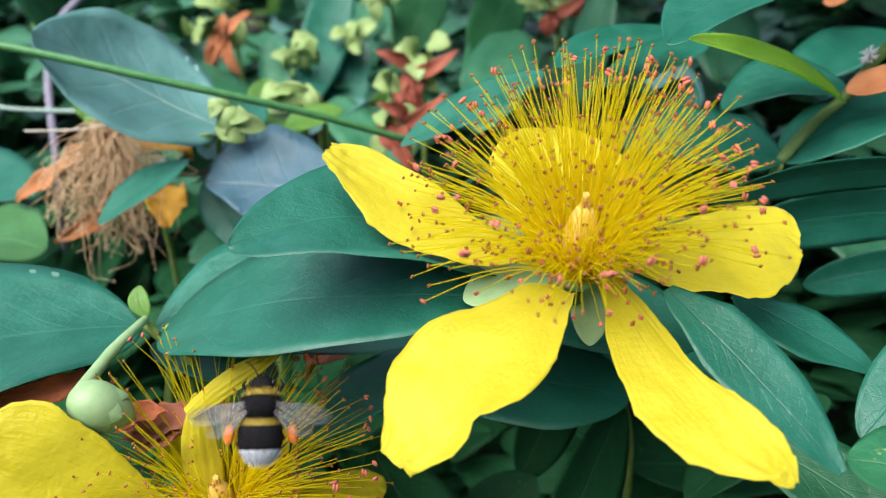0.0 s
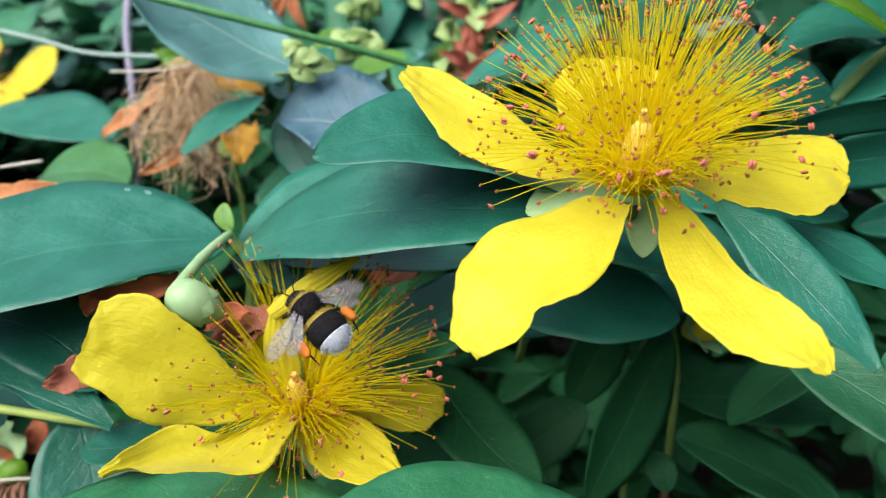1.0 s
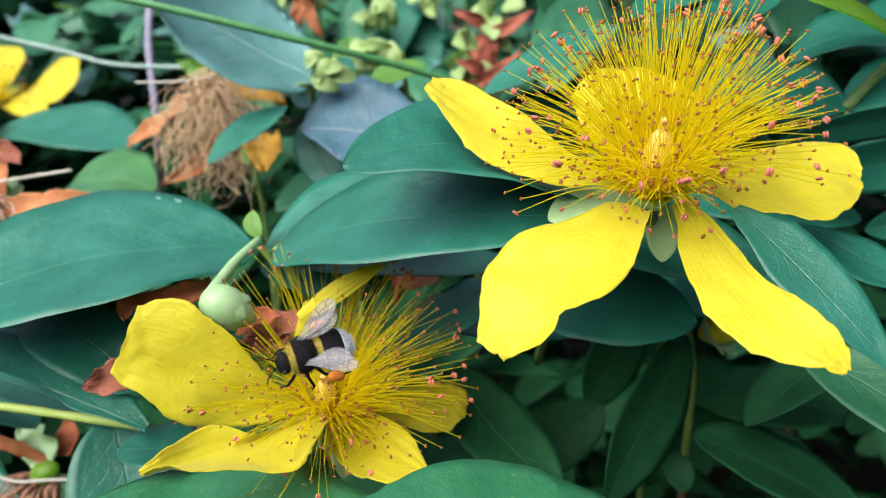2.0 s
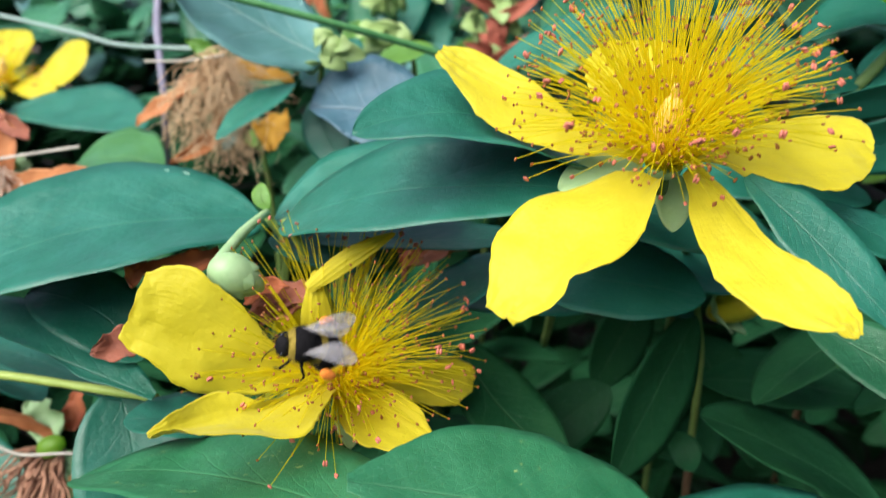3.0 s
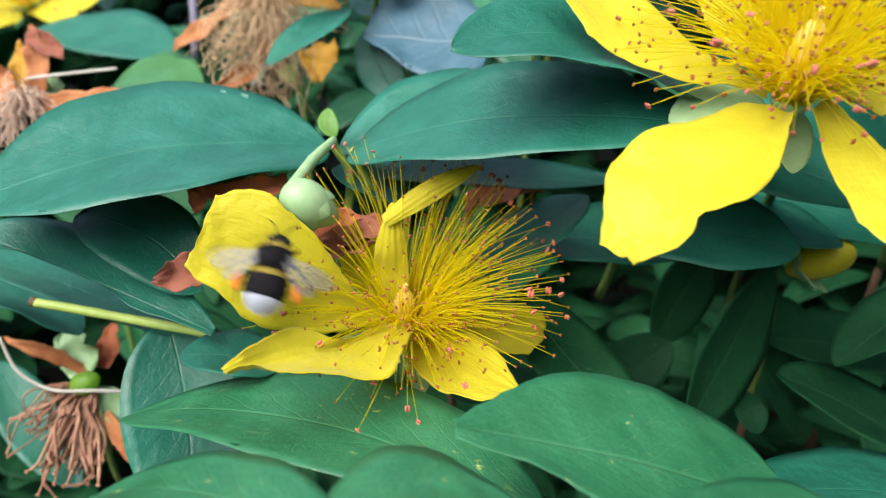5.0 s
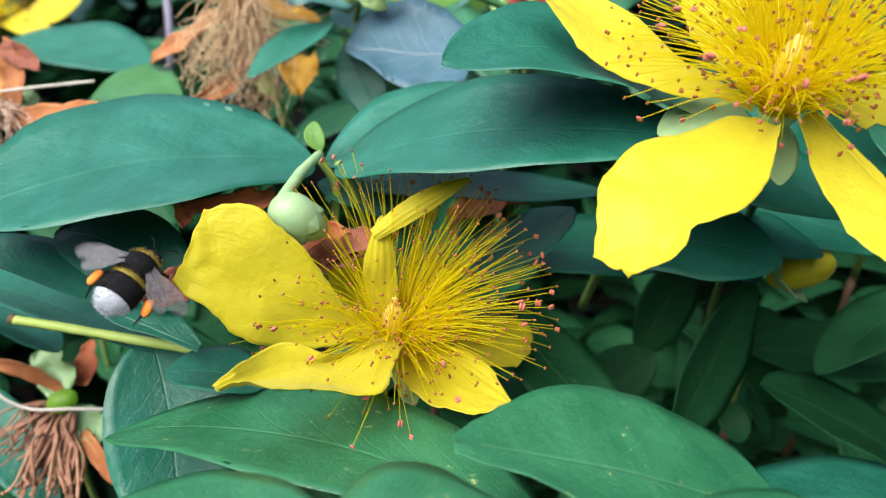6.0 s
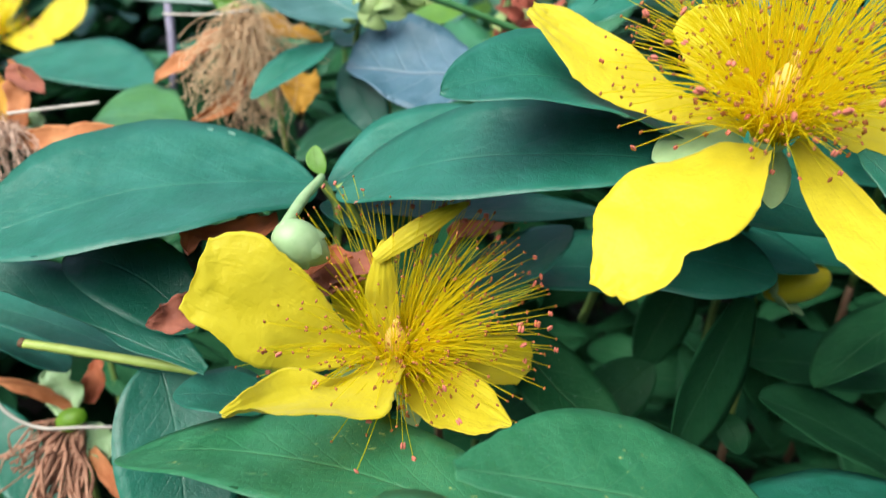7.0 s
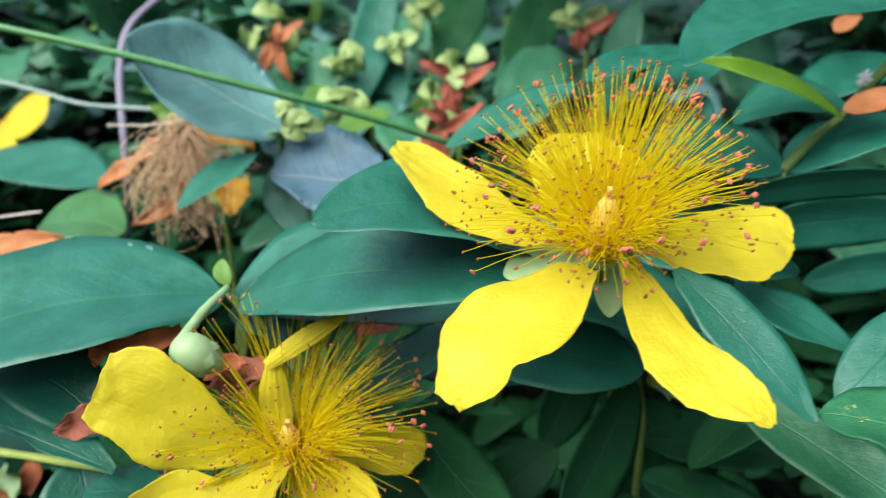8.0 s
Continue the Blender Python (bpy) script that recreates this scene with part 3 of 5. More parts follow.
leaf(shoot_e, (0.1179, 0.2409, 0.3248), (0.1609, 0.2354, 0.3361), 0.0170, (-0.12, -0.99, -0.05), 0.0031, -0.0031)
leaf(shoot_e, (0.0865, 0.2893, 0.3812), (0.0628, 0.2679, 0.3619), 0.0191, (-0.21, -0.52, 0.83), -0.0010, -0.0018)
leaf(shoot_e, (0.1372, 0.3223, 0.3721), (0.1912, 0.3422, 0.3865), 0.0329, (-0.17, -0.22, 0.96), 0.0034, -0.0029)
leaf(shoot_e, (0.0354, 0.2891, 0.3841), (-0.0142, 0.2615, 0.3653), 0.0198, (-0.19, -0.29, 0.94), 0.0007, 0.0011, outline=lance_outline)
stalk(shoot_e, [(0.1001, 0.2346, 0.3695), (0.1112, 0.2416, 0.3790), (0.1217, 0.2473, 0.3857), (0.1270, 0.2444, 0.3973), (0.1323, 0.2383, 0.4097)], 0.0018, STEM_DARK)
stalk(shoot_e, [(0.1001, 0.2346, 0.3695), (0.1026, 0.2456, 0.3491), (0.1153, 0.2679, 0.3060), (0.1346, 0.3035, 0.2525)], 0.0016)
leaf(shoot_e, (0.1437, 0.2332, 0.3976), (0.1169, 0.2373, 0.3902), 0.010, (0.0, -0.5, 0.86), 0.002, skin=ORANGE, label="withered orange petal caught on the stem", outline=petal_outline)
leaf(shoot_e, (0.1615, 0.3382, 0.4059), (0.1496, 0.3353, 0.4001), 0.008, (0.0, -0.6, 0.8), 0.001, skin=ORANGE, label="withered orange petal", outline=petal_outline)
FLUFF_AT = Vector((0.1225, 0.2395, 0.4001))
shoot_f = shoot((-0.08, 0.31, 0.0), "low plant with blue-green heart-shaped leaves")
leaf(shoot_f, (-0.0796, 0.2870, 0.3641), (-0.1324, 0.2694, 0.4013), 0.0671, (0.61, -0.21, 0.77), -0.0052, 0.0082, skin=LEAF_BLUE)
leaf(shoot_f, (-0.0379, 0.2640, 0.3507), (-0.0832, 0.2714, 0.3494), 0.0437, (-0.10, -0.45, 0.89), 0.0, skin=LEAF_SLATE, sides=[margin(m) for m in ((0.69, 0.78, 0.89, 0.92, 0.95, 0.96, 0.88, 0.80, 0.71, 0.60, 0.48, 0.35, 0.21, 0.06), (0.15, 0.64, 0.76, 0.89, 0.98, 1.04, 1.09, 1.14, 1.18, 1.15, 1.13, 1.09, 0.88, 0.49))], ripple=0.03)
leaf(shoot_f, (-0.0870, 0.2689, 0.3585), (-0.1113, 0.2442, 0.3445), 0.0176, (-0.23, -0.30, 0.93), 0.0006, 0.0018, outline=lance_outline)
leaf(shoot_f, (-0.1443, 0.2713, 0.3227), (-0.1767, 0.2658, 0.3262), 0.0484, (0.12, -0.03, 0.99), 0.0029, 0.0048, skin=LEAF_MID)
leaf(shoot_f, (-0.2788, 0.3859, 0.3090), (-0.1899, 0.3559, 0.3099), 0.0444, (-0.08, -0.20, 0.98), 0.0012, -0.0088)
leaf(shoot_f, (-0.0868, 0.2897, 0.3511), (-0.0763, 0.3381, 0.3603), 0.0218, (0.01, -0.19, 0.98), -0.0023, -0.0014)
leaf(shoot_f, (-0.0620, 0.3103, 0.3466), (-0.0841, 0.3813, 0.3592), 0.0237, (0.16, -0.12, 0.98), -0.0008, 0.0007, skin=LEAF_YOUNG)
leaf(shoot_f, (-0.0842, 0.2779, 0.3491), (-0.0697, 0.2673, 0.3247), 0.0172, (0.03, -0.91, 0.41), 0.0000, 0.0005)
leaf(shoot_f, (-0.0639, 0.3240, 0.3527), (-0.0424, 0.3378, 0.3575), 0.0142, (0.03, -0.37, 0.93), 0.0004, -0.0005, skin=LEAF_YOUNG)
stalk(shoot_f, [(-0.0806, 0.2860, 0.3620), (-0.0824, 0.2875, 0.3459), (-0.0808, 0.2984, 0.3215), (-0.0883, 0.3262, 0.2865)], 0.0011)
blade_plant = thing("blade_plant", (-0.03, 0.50, 0.0), "tall upright narrow green leaves behind the shrub", "plant")
leaf(blade_plant, (-0.0796, 0.4420, 0.3233), (-0.0636, 0.5592, 0.4111), 0.0284, (0.21, -0.60, 0.77), -0.0032, 0.0037, outline=lance_outline)
leaf(blade_plant, (-0.0635, 0.4461, 0.3069), (-0.0482, 0.5111, 0.3525), 0.0259, (0.14, -0.59, 0.79), -0.0017, -0.0013)
# The next two blades get the darker leaf colour in place of shade.
leaf(blade_plant, (-0.0264, 0.5274, 0.3386), (-0.0017, 0.5989, 0.3979), 0.0352, (0.06, -0.65, 0.76), -0.0014, 0.0005, outline=lance_outline, skin=LEAF_SHADED)
leaf(blade_plant, (0.0181, 0.4846, 0.3383), (0.0576, 0.5801, 0.4012), 0.0341, (0.12, -0.58, 0.81), -0.0023, -0.0012, outline=lance_outline, skin=LEAF_SHADED)
for owner in (shoot_a, shoot_b, shoot_c, shoot_d, shoot_e, shoot_f, blade_plant):
    stems = [o for o in owner.children if o.name.startswith("stem")]
    lows = [min((place_of(o) + v.co for v in o.data.vertices), key=lambda p: p.z) for o in stems if "end" not in o.name]
    root(owner, min(lows, key=lambda p: p.z) if lows else place_of(owner.children[0]))

fluff = thing("seed_fluff", FLUFF_AT, "tiny tuft of pale grey fluff on a green stem", "fluff")
def tuft(centre, reach, count, seed):
    rnd = random.Random(seed)
    shapes = []
    for _ in range(count):
        d = Vector((rnd.gauss(0, 1), rnd.gauss(0, 1), rnd.gauss(0, 1))).normalized()
        e = d.orthogonal() * 0.3
        shapes.append(tube(spline([centre, centre + d * reach * 0.5 + e * reach * 0.4, centre + d * reach * rnd.uniform(0.6, 1.0) + e * reach], 3), 0.00012, 3))
    return merged(*shapes)
part("fibres", tuft(FLUFF_AT, 0.0032, 60, 5), plain("fluff_grey", (0.5, 0.5, 0.55), (0.65, 0.65, 0.7), 800, 0.9), fluff)


# ---- flowers ----
def petal(flower, base, tip, width, up, arch=0.0, bend=0.0, ragged=0.016, ripple=0.024, fold=0.06, notch=None, seed=1, curl=0.03, outline=petal_outline, crumple=0.0006, sides=None, skew=0.0):
    part("petal", sheet(base, tip, width, up, arch, bend, outline, fold, ripple, ragged, curl, 0.00035, 44, 26, seed, notch, peak=0.62, crumple=crumple, skew=skew, sides=[margin(m) for m in sides] if sides else None),
         (PETAL, PETAL), flower)


def sepal(flower, base, tip, width, up, arch=0.0, bend=0.0):
    part("sepal", sheet(base, tip, width, up, arch, bend, leaf_outline, 0.1, 0.01, thick=0.0006, nu=12, nv=8, seed=next(seeds)), (SEPAL, SEPAL), flower, "pale green sepal")


def anther_mesh(skin):
    """Two lobes side by side with a furrow between them."""
    a = blob((0, -0.00026, 0), (1, 0, 0), 0.00135, 0.00062, 0.00062, 6, 5)
    b = blob((0, 0.00026, 0), (1, 0, 0), 0.00135, 0.00062, 0.00062, 6, 5)
    verts, faces, _ = merged(a, b)
    me = bpy.data.meshes.new("anther")
    me.from_pydata(verts, [], faces)
    me.materials.append(skin)
    me.polygons.foreach_set("use_smooth", [True] * len(me.polygons))
    return me


PINK_ANTHER, BROWN_ANTHER = anther_mesh(ANTHER), anther_mesh(ANTHER_BROWN)


def stamen(flower, line, rnd, size=1.0, radius=0.00017, ripe=None):
    f = part("stamen", tube(line, radius, 5, radius * 0.5), FILAMENT, flower)
    a = new("anther", ripe or PINK_ANTHER)
    a.parent = f
    a.location = line[-1] - Vector(line[0]) + (line[0] - place_of(f))
    a.rotation_euler = (rnd.uniform(0, 6.3), rnd.uniform(0, 6.3), rnd.uniform(0, 6.3))
    k = size * rnd.uniform(0.85, 1.2)
    a.scale = (k, k, k)


def stray_stamen(flower, points):
    stamen(flower, spline(points, 5), random.Random(next(seeds)))


def brush(flower, centre, axis, count, reach, spread, seed, droop=0.0, open_front=0.45, near=46, bare=None):
    """Five bundles of stamens that fan out from round the ovary over a wide dome."""
    rnd = random.Random(seed)
    x = axis.orthogonal().normalized()
    y = axis.cross(x)
    rest = []
    for i in range(count):
        bundle = i % 5
        az = 2 * math.pi * (bundle + 0.5 * rnd.gauss(0, 0.85)) / 5 + 0.4
        k = math.sqrt((i + 0.5) / count)
        polar = radians(spread) * (0.12 + 0.88 * k ** 1.1) * rnd.uniform(0.86, 1.08)
        short = rnd.random() < 0.58
        d = axis * math.cos(polar) + (x * math.cos(az) + y * math.sin(az)) * math.sin(polar)
        out = (x * math.cos(az) + y * math.sin(az))
        if out.y < -0.35 and rnd.random() < open_front:
            continue
        if bare and out.dot(bare) > 0.45 and rnd.random() < 0.7:
            continue
        if abs(out.x) > 0.8 and rnd.random() < 0.14:
            polar, short = radians(rnd.uniform(spread, 80)), False
            d = axis * math.cos(polar) + out * math.sin(polar)
        r = reach * (rnd.uniform(0.42, 0.86) if short else rnd.uniform(0.86, 1.06))
        r *= 0.86 + 0.20 * max(0.0, d.z)
        start = centre + out * 0.0038 + axis * 0.001 + Vector((rnd.gauss(0, 0.0005), rnd.gauss(0, 0.0005), rnd.gauss(0, 0.0005)))
        jit = Vector((rnd.gauss(0, 1), rnd.gauss(0, 1), rnd.gauss(0, 1))) * reach * 0.02
        mid = centre + out * 0.0018 + (axis * 0.26 + d * 0.76).normalized() * r * 0.53 + jit
        end = centre + d * r + Vector((0, 0, -droop * r * k))
        if i % 20 > (20 if count < 310 else 5):
            rest += [tube(spline([start, mid, end], 5), 0.00017, 4, 0.0001), blob(end, jit, 0.0010, 0.0006, sides=6, rings=4)]
            continue
        stamen(flower, spline([start, mid, end], 5), rnd, rnd.uniform(1.15, 1.4) if k > 0.66 and not short else 0.72, ripe=PINK_ANTHER if k > 0.66 and not short else BROWN_ANTHER)
    for i in range(near):
        az = rnd.uniform(0, 2 * math.pi)
        out = x * math.cos(az) + y * math.sin(az)
        if out.y > 0.2:
            out = -out
        polar, r = radians(rnd.uniform(25, 88)), reach * rnd.uniform(0.24, 0.48)
        d = axis * math.cos(polar) + out * math.sin(polar)
        stamen(flower, spline([centre + out * 0.0036 + axis * 0.001, centre + out * 0.004 + (axis * 0.5 + d * 0.6) * r * 0.5, centre + d * r + out * 0.003], 5), rnd, rnd.uniform(0.7, 1.1), ripe=BROWN_ANTHER if i % 3 else PINK_ANTHER)
    brush_rest(flower, rest)


def brush_rest(flower, shapes):
    if shapes:
        verts, faces, uv = merged(*shapes)
        slots, k = [], 0
        for i, sh in enumerate(shapes):
            slots += [i % 2] * len(sh[1])
        tagged(part("stamen_mass", (verts, faces, uv, slots), (FILAMENT, ANTHER_BROWN), flower), kind="stuff")


def pistil(flower, centre, axis, scale=1.0):
    """A plump ovary with five styles that stand together and part at the ends."""
    part("ovary", blob(centre + axis * 0.0075 * scale, axis, 0.0155 * scale, 0.0078 * scale, shape=lambda u: 1.08 - 0.5 * u), PISTIL, flower, "pale orange egg-shaped ovary")
    x = axis.orthogonal().normalized()
    y = axis.cross(x)
    for k in range(5):
        az = 2 * math.pi * k / 5
        o = x * math.cos(az) + y * math.sin(az)
        line = spline([centre + axis * 0.010 * scale + o * 0.0014, centre + axis * 0.0145 * scale + o * 0.0007, centre + axis * 0.0172 * scale + o * 0.0004], 4)
        part("style", tube(line, 0.00042, 6, 0.0003), PISTIL, flower)


FLOWER_A, AXIS_A = Vector((0.0280, 0.1530, 0.3739)), Vector((-0.044, -0.318, 0.947))
flower_a = thing("flower", FLOWER_A, "wide open yellow flower with a brush of long stamens", "flower", "yellow flowers")
petal(flower_a, (0.0238, 0.1553, 0.3730), (-0.0246, 0.1687, 0.3952), 0.0180, (0.23, -0.53, 0.82), -0.001, sides=((0.19, 0.21, 0.38, 0.77, 1.01, 1.14, 1.25, 1.35, 1.42, 1.40, 1.10, 0.86, 0.60, 0.34), (0.18, 0.17, 0.17, 0.20, 0.26, 0.38, 0.47, 0.53, 0.58, 0.59, 0.60, 0.61, 0.54, 0.33)), seed=3, crumple=0.0007)
petal(flower_a, (0.0332, 0.1560, 0.3746), (0.0829, 0.1734, 0.3703), 0.0266, (0.19, -0.32, 0.93), 0.0002, skew=-0.55, sides=((0.28, 0.31, 0.40, 0.60, 0.79, 0.90, 0.96, 1.00, 1.05, 0.98, 0.70, 0.38), (0.26, 0.29, 0.41, 0.66, 0.87, 0.98, 1.04, 1.10, 1.17, 0.92, 0.60, 0.28)), seed=5)
petal(flower_a, (0.0255, 0.1456, 0.3725), (-0.0079, 0.1172, 0.3531), 0.0254, (-0.19, -0.39, 0.90), 0.0015, sides=((0.10, 0.24, 0.40, 0.54, 0.67, 0.73, 0.76, 0.74, 0.65, 0.44, 0.56, 0.57, 0.41, 0.24), (0.35, 0.71, 0.76, 0.83, 0.98, 1.15, 1.21, 1.26, 1.27, 1.28, 1.15, 0.90, 0.67, 0.47)), seed=7, crumple=0.0012, ragged=0.008)
petal(flower_a, (0.0339, 0.1521, 0.3734), (0.0582, 0.1071, 0.3583), 0.0156, (-0.10, -0.37, 0.93), -0.0014, skew=0.32, sides=((0.23, 0.27, 0.30, 0.26, 0.18, 0.18, 0.25, 0.39, 0.50, 0.56, 0.39, 0.13), (0.39, 0.58, 1.15, 1.58, 1.84, 1.81, 1.75, 1.63, 1.26, 0.79, 0.40, 0.18)), seed=9, crumple=0.0016)
petal(flower_a, (0.0278, 0.1579, 0.3747), (0.0270, 0.1939, 0.3929), 0.0329, (0.10, -0.45, 0.89), -0.0031, -0.0000, seed=11)
sepal(flower_a, (0.0242, 0.1576, 0.3702), (0.0043, 0.1559, 0.3655), 0.0138, (-0.18, -0.40, 0.90), 0.0006, 0.0013)
sepal(flower_a, (0.0309, 0.1618, 0.3686), (0.0312, 0.1505, 0.3573), 0.0087, (0.06, -0.71, 0.71), 0.0003, -0.0004)
pistil(flower_a, FLOWER_A, AXIS_A, 1.2)
brush(flower_a, FLOWER_A, AXIS_A, 900, 0.0425, 57, 11)

FLOWER_B, AXIS_B = Vector((-0.0533, 0.1560, 0.3055)), Vector((0.050, -0.320, 0.946))
flower_b = thing("flower", FLOWER_B, "yellow flower with curled petals visited by a bumblebee", "flower", "yellow flowers")
petal(flower_b, (-0.0563, 0.1473, 0.3137), (-0.0959, 0.1330, 0.3397), 0.0261, (0.52, -0.78, 0.36), 0.002, sides=((0.14, 0.25, 0.38, 0.53, 0.68, 0.77, 0.85, 0.90, 0.93, 0.91, 0.74, 0.61, 0.61, 0.46), (0.02, 0.13, 0.18, 0.24, 0.40, 0.58, 0.73, 0.87, 1.00, 1.09, 1.19, 1.21, 1.09, 0.86)), seed=13, crumple=0.0005)
petal(flower_b, (-0.0506, 0.1433, 0.3144), (-0.0818, 0.1059, 0.3277), 0.0185, (0.26, 0.13, 0.96), 0.0, sides=((0.23, 0.47, 0.76, 1.06, 1.36, 1.67, 1.79, 1.56, 1.26, 1.11, 0.98, 0.78, 0.25, 0.11), (0.20, 0.17, 0.11, 0.05, 0.02, 0.02, 0.02, 0.44, 0.63, 0.61, 0.49, 0.32, 0.20, 0.16)), seed=15, crumple=0.0008, fold=0.16)
petal(flower_b, (-0.0510, 0.1521, 0.3066), (-0.0236, 0.1310, 0.3080), 0.0168, (-0.14, -0.11, 0.98), -0.0002, skew=0.33, sides=((0.54, 0.58, 0.64, 0.76, 0.88, 0.91, 0.85, 0.79, 0.70, 0.46, 0.28, 0.13), (0.48, 0.55, 1.03, 1.29, 1.29, 1.20, 1.15, 1.09, 0.97, 0.67, 0.33, 0.16)), seed=17)
petal(flower_b, (-0.0490, 0.1560, 0.3051), (-0.0155, 0.1755, 0.2955), 0.0164, (0.51, -0.11, 0.86), -0.0004, skew=-0.60, sides=((0.48, 0.50, 0.54, 0.64, 0.92, 1.03, 1.03, 1.03, 1.01, 0.79, 0.55, 0.32), (0.23, 0.24, 0.26, 0.34, 0.63, 0.84, 0.97, 1.08, 1.14, 1.13, 0.69, 0.47)), seed=19)
petal(flower_b, (-0.0580, 0.1540, 0.3368), (-0.0362, 0.1622, 0.3494), 0.0054, (0.10, -0.86, 0.50), 0.0006, -0.0006, seed=21, outline=strap_outline, fold=-0.12, curl=0.1)
petal(flower_b, (-0.0550, 0.1540, 0.3080), (-0.0560, 0.1552, 0.3405), 0.0088, (0.15, -0.92, 0.35), 0.0005, -0.0010, seed=24, outline=strap_outline, fold=-0.10, curl=0.1)
petal(flower_b, (-0.0559, 0.1630, 0.3039), (-0.0688, 0.1703, 0.3260), 0.0141, (0.21, -0.89, 0.41), -0.0002, -0.0005, seed=22)
sepal(flower_b, (-0.0567, 0.1570, 0.3035), (-0.0699, 0.1509, 0.3015), 0.0109, (-0.15, 0.01, 0.99), 0.0007, -0.0033)
sepal(flower_b, (-0.0528, 0.1557, 0.3029), (-0.0469, 0.1414, 0.2954), 0.0075, (0.13, -0.42, 0.90), 0.0013, -0.0010)
stray_stamen(flower_b, [(-0.0535, 0.1420, 0.3085), (-0.0538, 0.1230, 0.3140), (-0.0543, 0.1090, 0.3180), (-0.0550, 0.1000, 0.3200)])
stray_stamen(flower_b, [(-0.0534, 0.1542, 0.3146), (-0.0629, 0.1618, 0.3391), (-0.0716, 0.1626, 0.3514)])
stray_stamen(flower_b, [(-0.0534, 0.1542, 0.3146), (-0.0615, 0.1612, 0.3379), (-0.0689, 0.1632, 0.3522)])
stray_stamen(flower_b, [(-0.0534, 0.1542, 0.3146), (-0.0586, 0.1607, 0.3368), (-0.0637, 0.1630, 0.3474)])
stray_stamen(flower_b, [(-0.0534, 0.1542, 0.3146), (-0.0556, 0.1595, 0.3344), (-0.0573, 0.1655, 0.3473)])
stray_stamen(flower_b, [(-0.0534, 0.1542, 0.3146), (-0.0586, 0.1607, 0.3368), (-0.0625, 0.1655, 0.3497)])
stray_stamen(flower_b, [(-0.0534, 0.1542, 0.3146), (-0.0509, 0.1611, 0.3371), (-0.0500, 0.1651, 0.3461)])
pistil(flower_b, FLOWER_B, AXIS_B)
brush(flower_b, FLOWER_B, AXIS_B, 800, 0.0450, 64, 12, open_front=0.2, near=80, bare=Vector((-0.75, 0.65, 0)))

FLOWER_C, AXIS_C = Vector((-0.3057, 0.4293, 0.3116)), Vector((0.259, -0.061, 0.964))
flower_c = thing("flower", FLOWER_C, "distant yellow flower half hidden by foliage", "flower", "yellow flowers")
petal(flower_c, (-0.2968, 0.4306, 0.3083), (-0.2559, 0.4414, 0.3324), 0.0265, (-0.25, -0.66, 0.71), -0.0018, 0.0036, seed=23)
petal(flower_c, (-0.3034, 0.4300, 0.3082), (-0.2662, 0.4150, 0.3101), 0.0133, (-0.26, -0.54, 0.80), 0.0019, 0.0000, seed=25)
petal(flower_c, (-0.3118, 0.4300, 0.3096), (-0.3454, 0.4264, 0.3193), 0.0246, (0.29, -0.47, 0.83), 0.0009, 0.0009, seed=27)
petal(flower_c, (-0.3100, 0.4294, 0.3081), (-0.3108, 0.4036, 0.3068), 0.0204, (0.24, -0.06, 0.97), 0.0019, -0.0025, seed=29)
petal(flower_c, (-0.3088, 0.4348, 0.3118), (-0.3263, 0.4783, 0.3325), 0.0337, (0.03, -0.42, 0.91), -0.0002, 0.0005, seed=31)
pistil(flower_c, FLOWER_C, AXIS_C)
brush(flower_c, FLOWER_C, AXIS_C, 130, 0.028, 70, 13)
# The stalks' darker stem colour stands in for the shade they stand in.
for f, c, ax in ((flower_a, FLOWER_A, AXIS_A), (flower_b, FLOWER_B, AXIS_B), (flower_c, FLOWER_C, AXIS_C)):
    part("flower_stalk", tube(spline([c + ax * 0.001, c - ax * 0.008, c - ax * 0.014 + Vector((0.004, 0.016, -0.003)), Vector((c.x + 0.020, c.y + 0.05, c.z - 0.035)), Vector((c.x + 0.025, c.y + 0.085, c.z - 0.12)), Vector((c.x + 0.025, c.y + 0.09, 0.0))], 6), 0.0017, 8, 0.0014), STEM_DARK, f)
    part("receptacle", blob(c - ax * 0.001, ax, 0.006, 0.0085, shape=lambda u: 1.0), SEPAL, f)

# ---- bud ----
BUD_AT = Vector((-0.0745, 0.1495, 0.3420))
BUD_AXIS = Vector((0.0110, 0.0045, -0.0092))
BUD_STALK = [(-0.0763, 0.1843, 0.3442), (-0.0758, 0.1765, 0.3462), (-0.0772, 0.1640, 0.3470), (-0.0783, 0.1475, 0.3468)]
flower_bud = thing("flower_bud", BUD_AT, "round pale green closed bud on a curved stalk", "bud")
part("bud", blob(BUD_AT, BUD_AXIS, 0.0156, 0.0106, shape=lambda u: 1.18 - 0.80 * u * u, sides=24, rings=16), BUD, flower_bud)
a = BUD_AXIS.normalized()
for k in range(5):
    o = Matrix.Rotation(1.257 * k + 0.5, 3, a) @ a.orthogonal().normalized()
    part("sepal", sheet(BUD_AT - a * 0.0069 + o * 0.0016, BUD_AT + a * 0.0035 + o * 0.0046, 0.0074, o, 0.0010, 0.0, leaf_outline, -0.20, 0.012, thick=0.0004, nu=14, nv=10, seed=k), (BUD, BUD), flower_bud)
stalk(flower_bud, BUD_STALK, 0.0010, BUD, end=0.0016, name="stalk")

# ---- withered flowers ----
PALE = plain("dry_filament_pale", (0.62, 0.42, 0.30), (0.75, 0.58, 0.45), 500, 0.7, share=0.2)


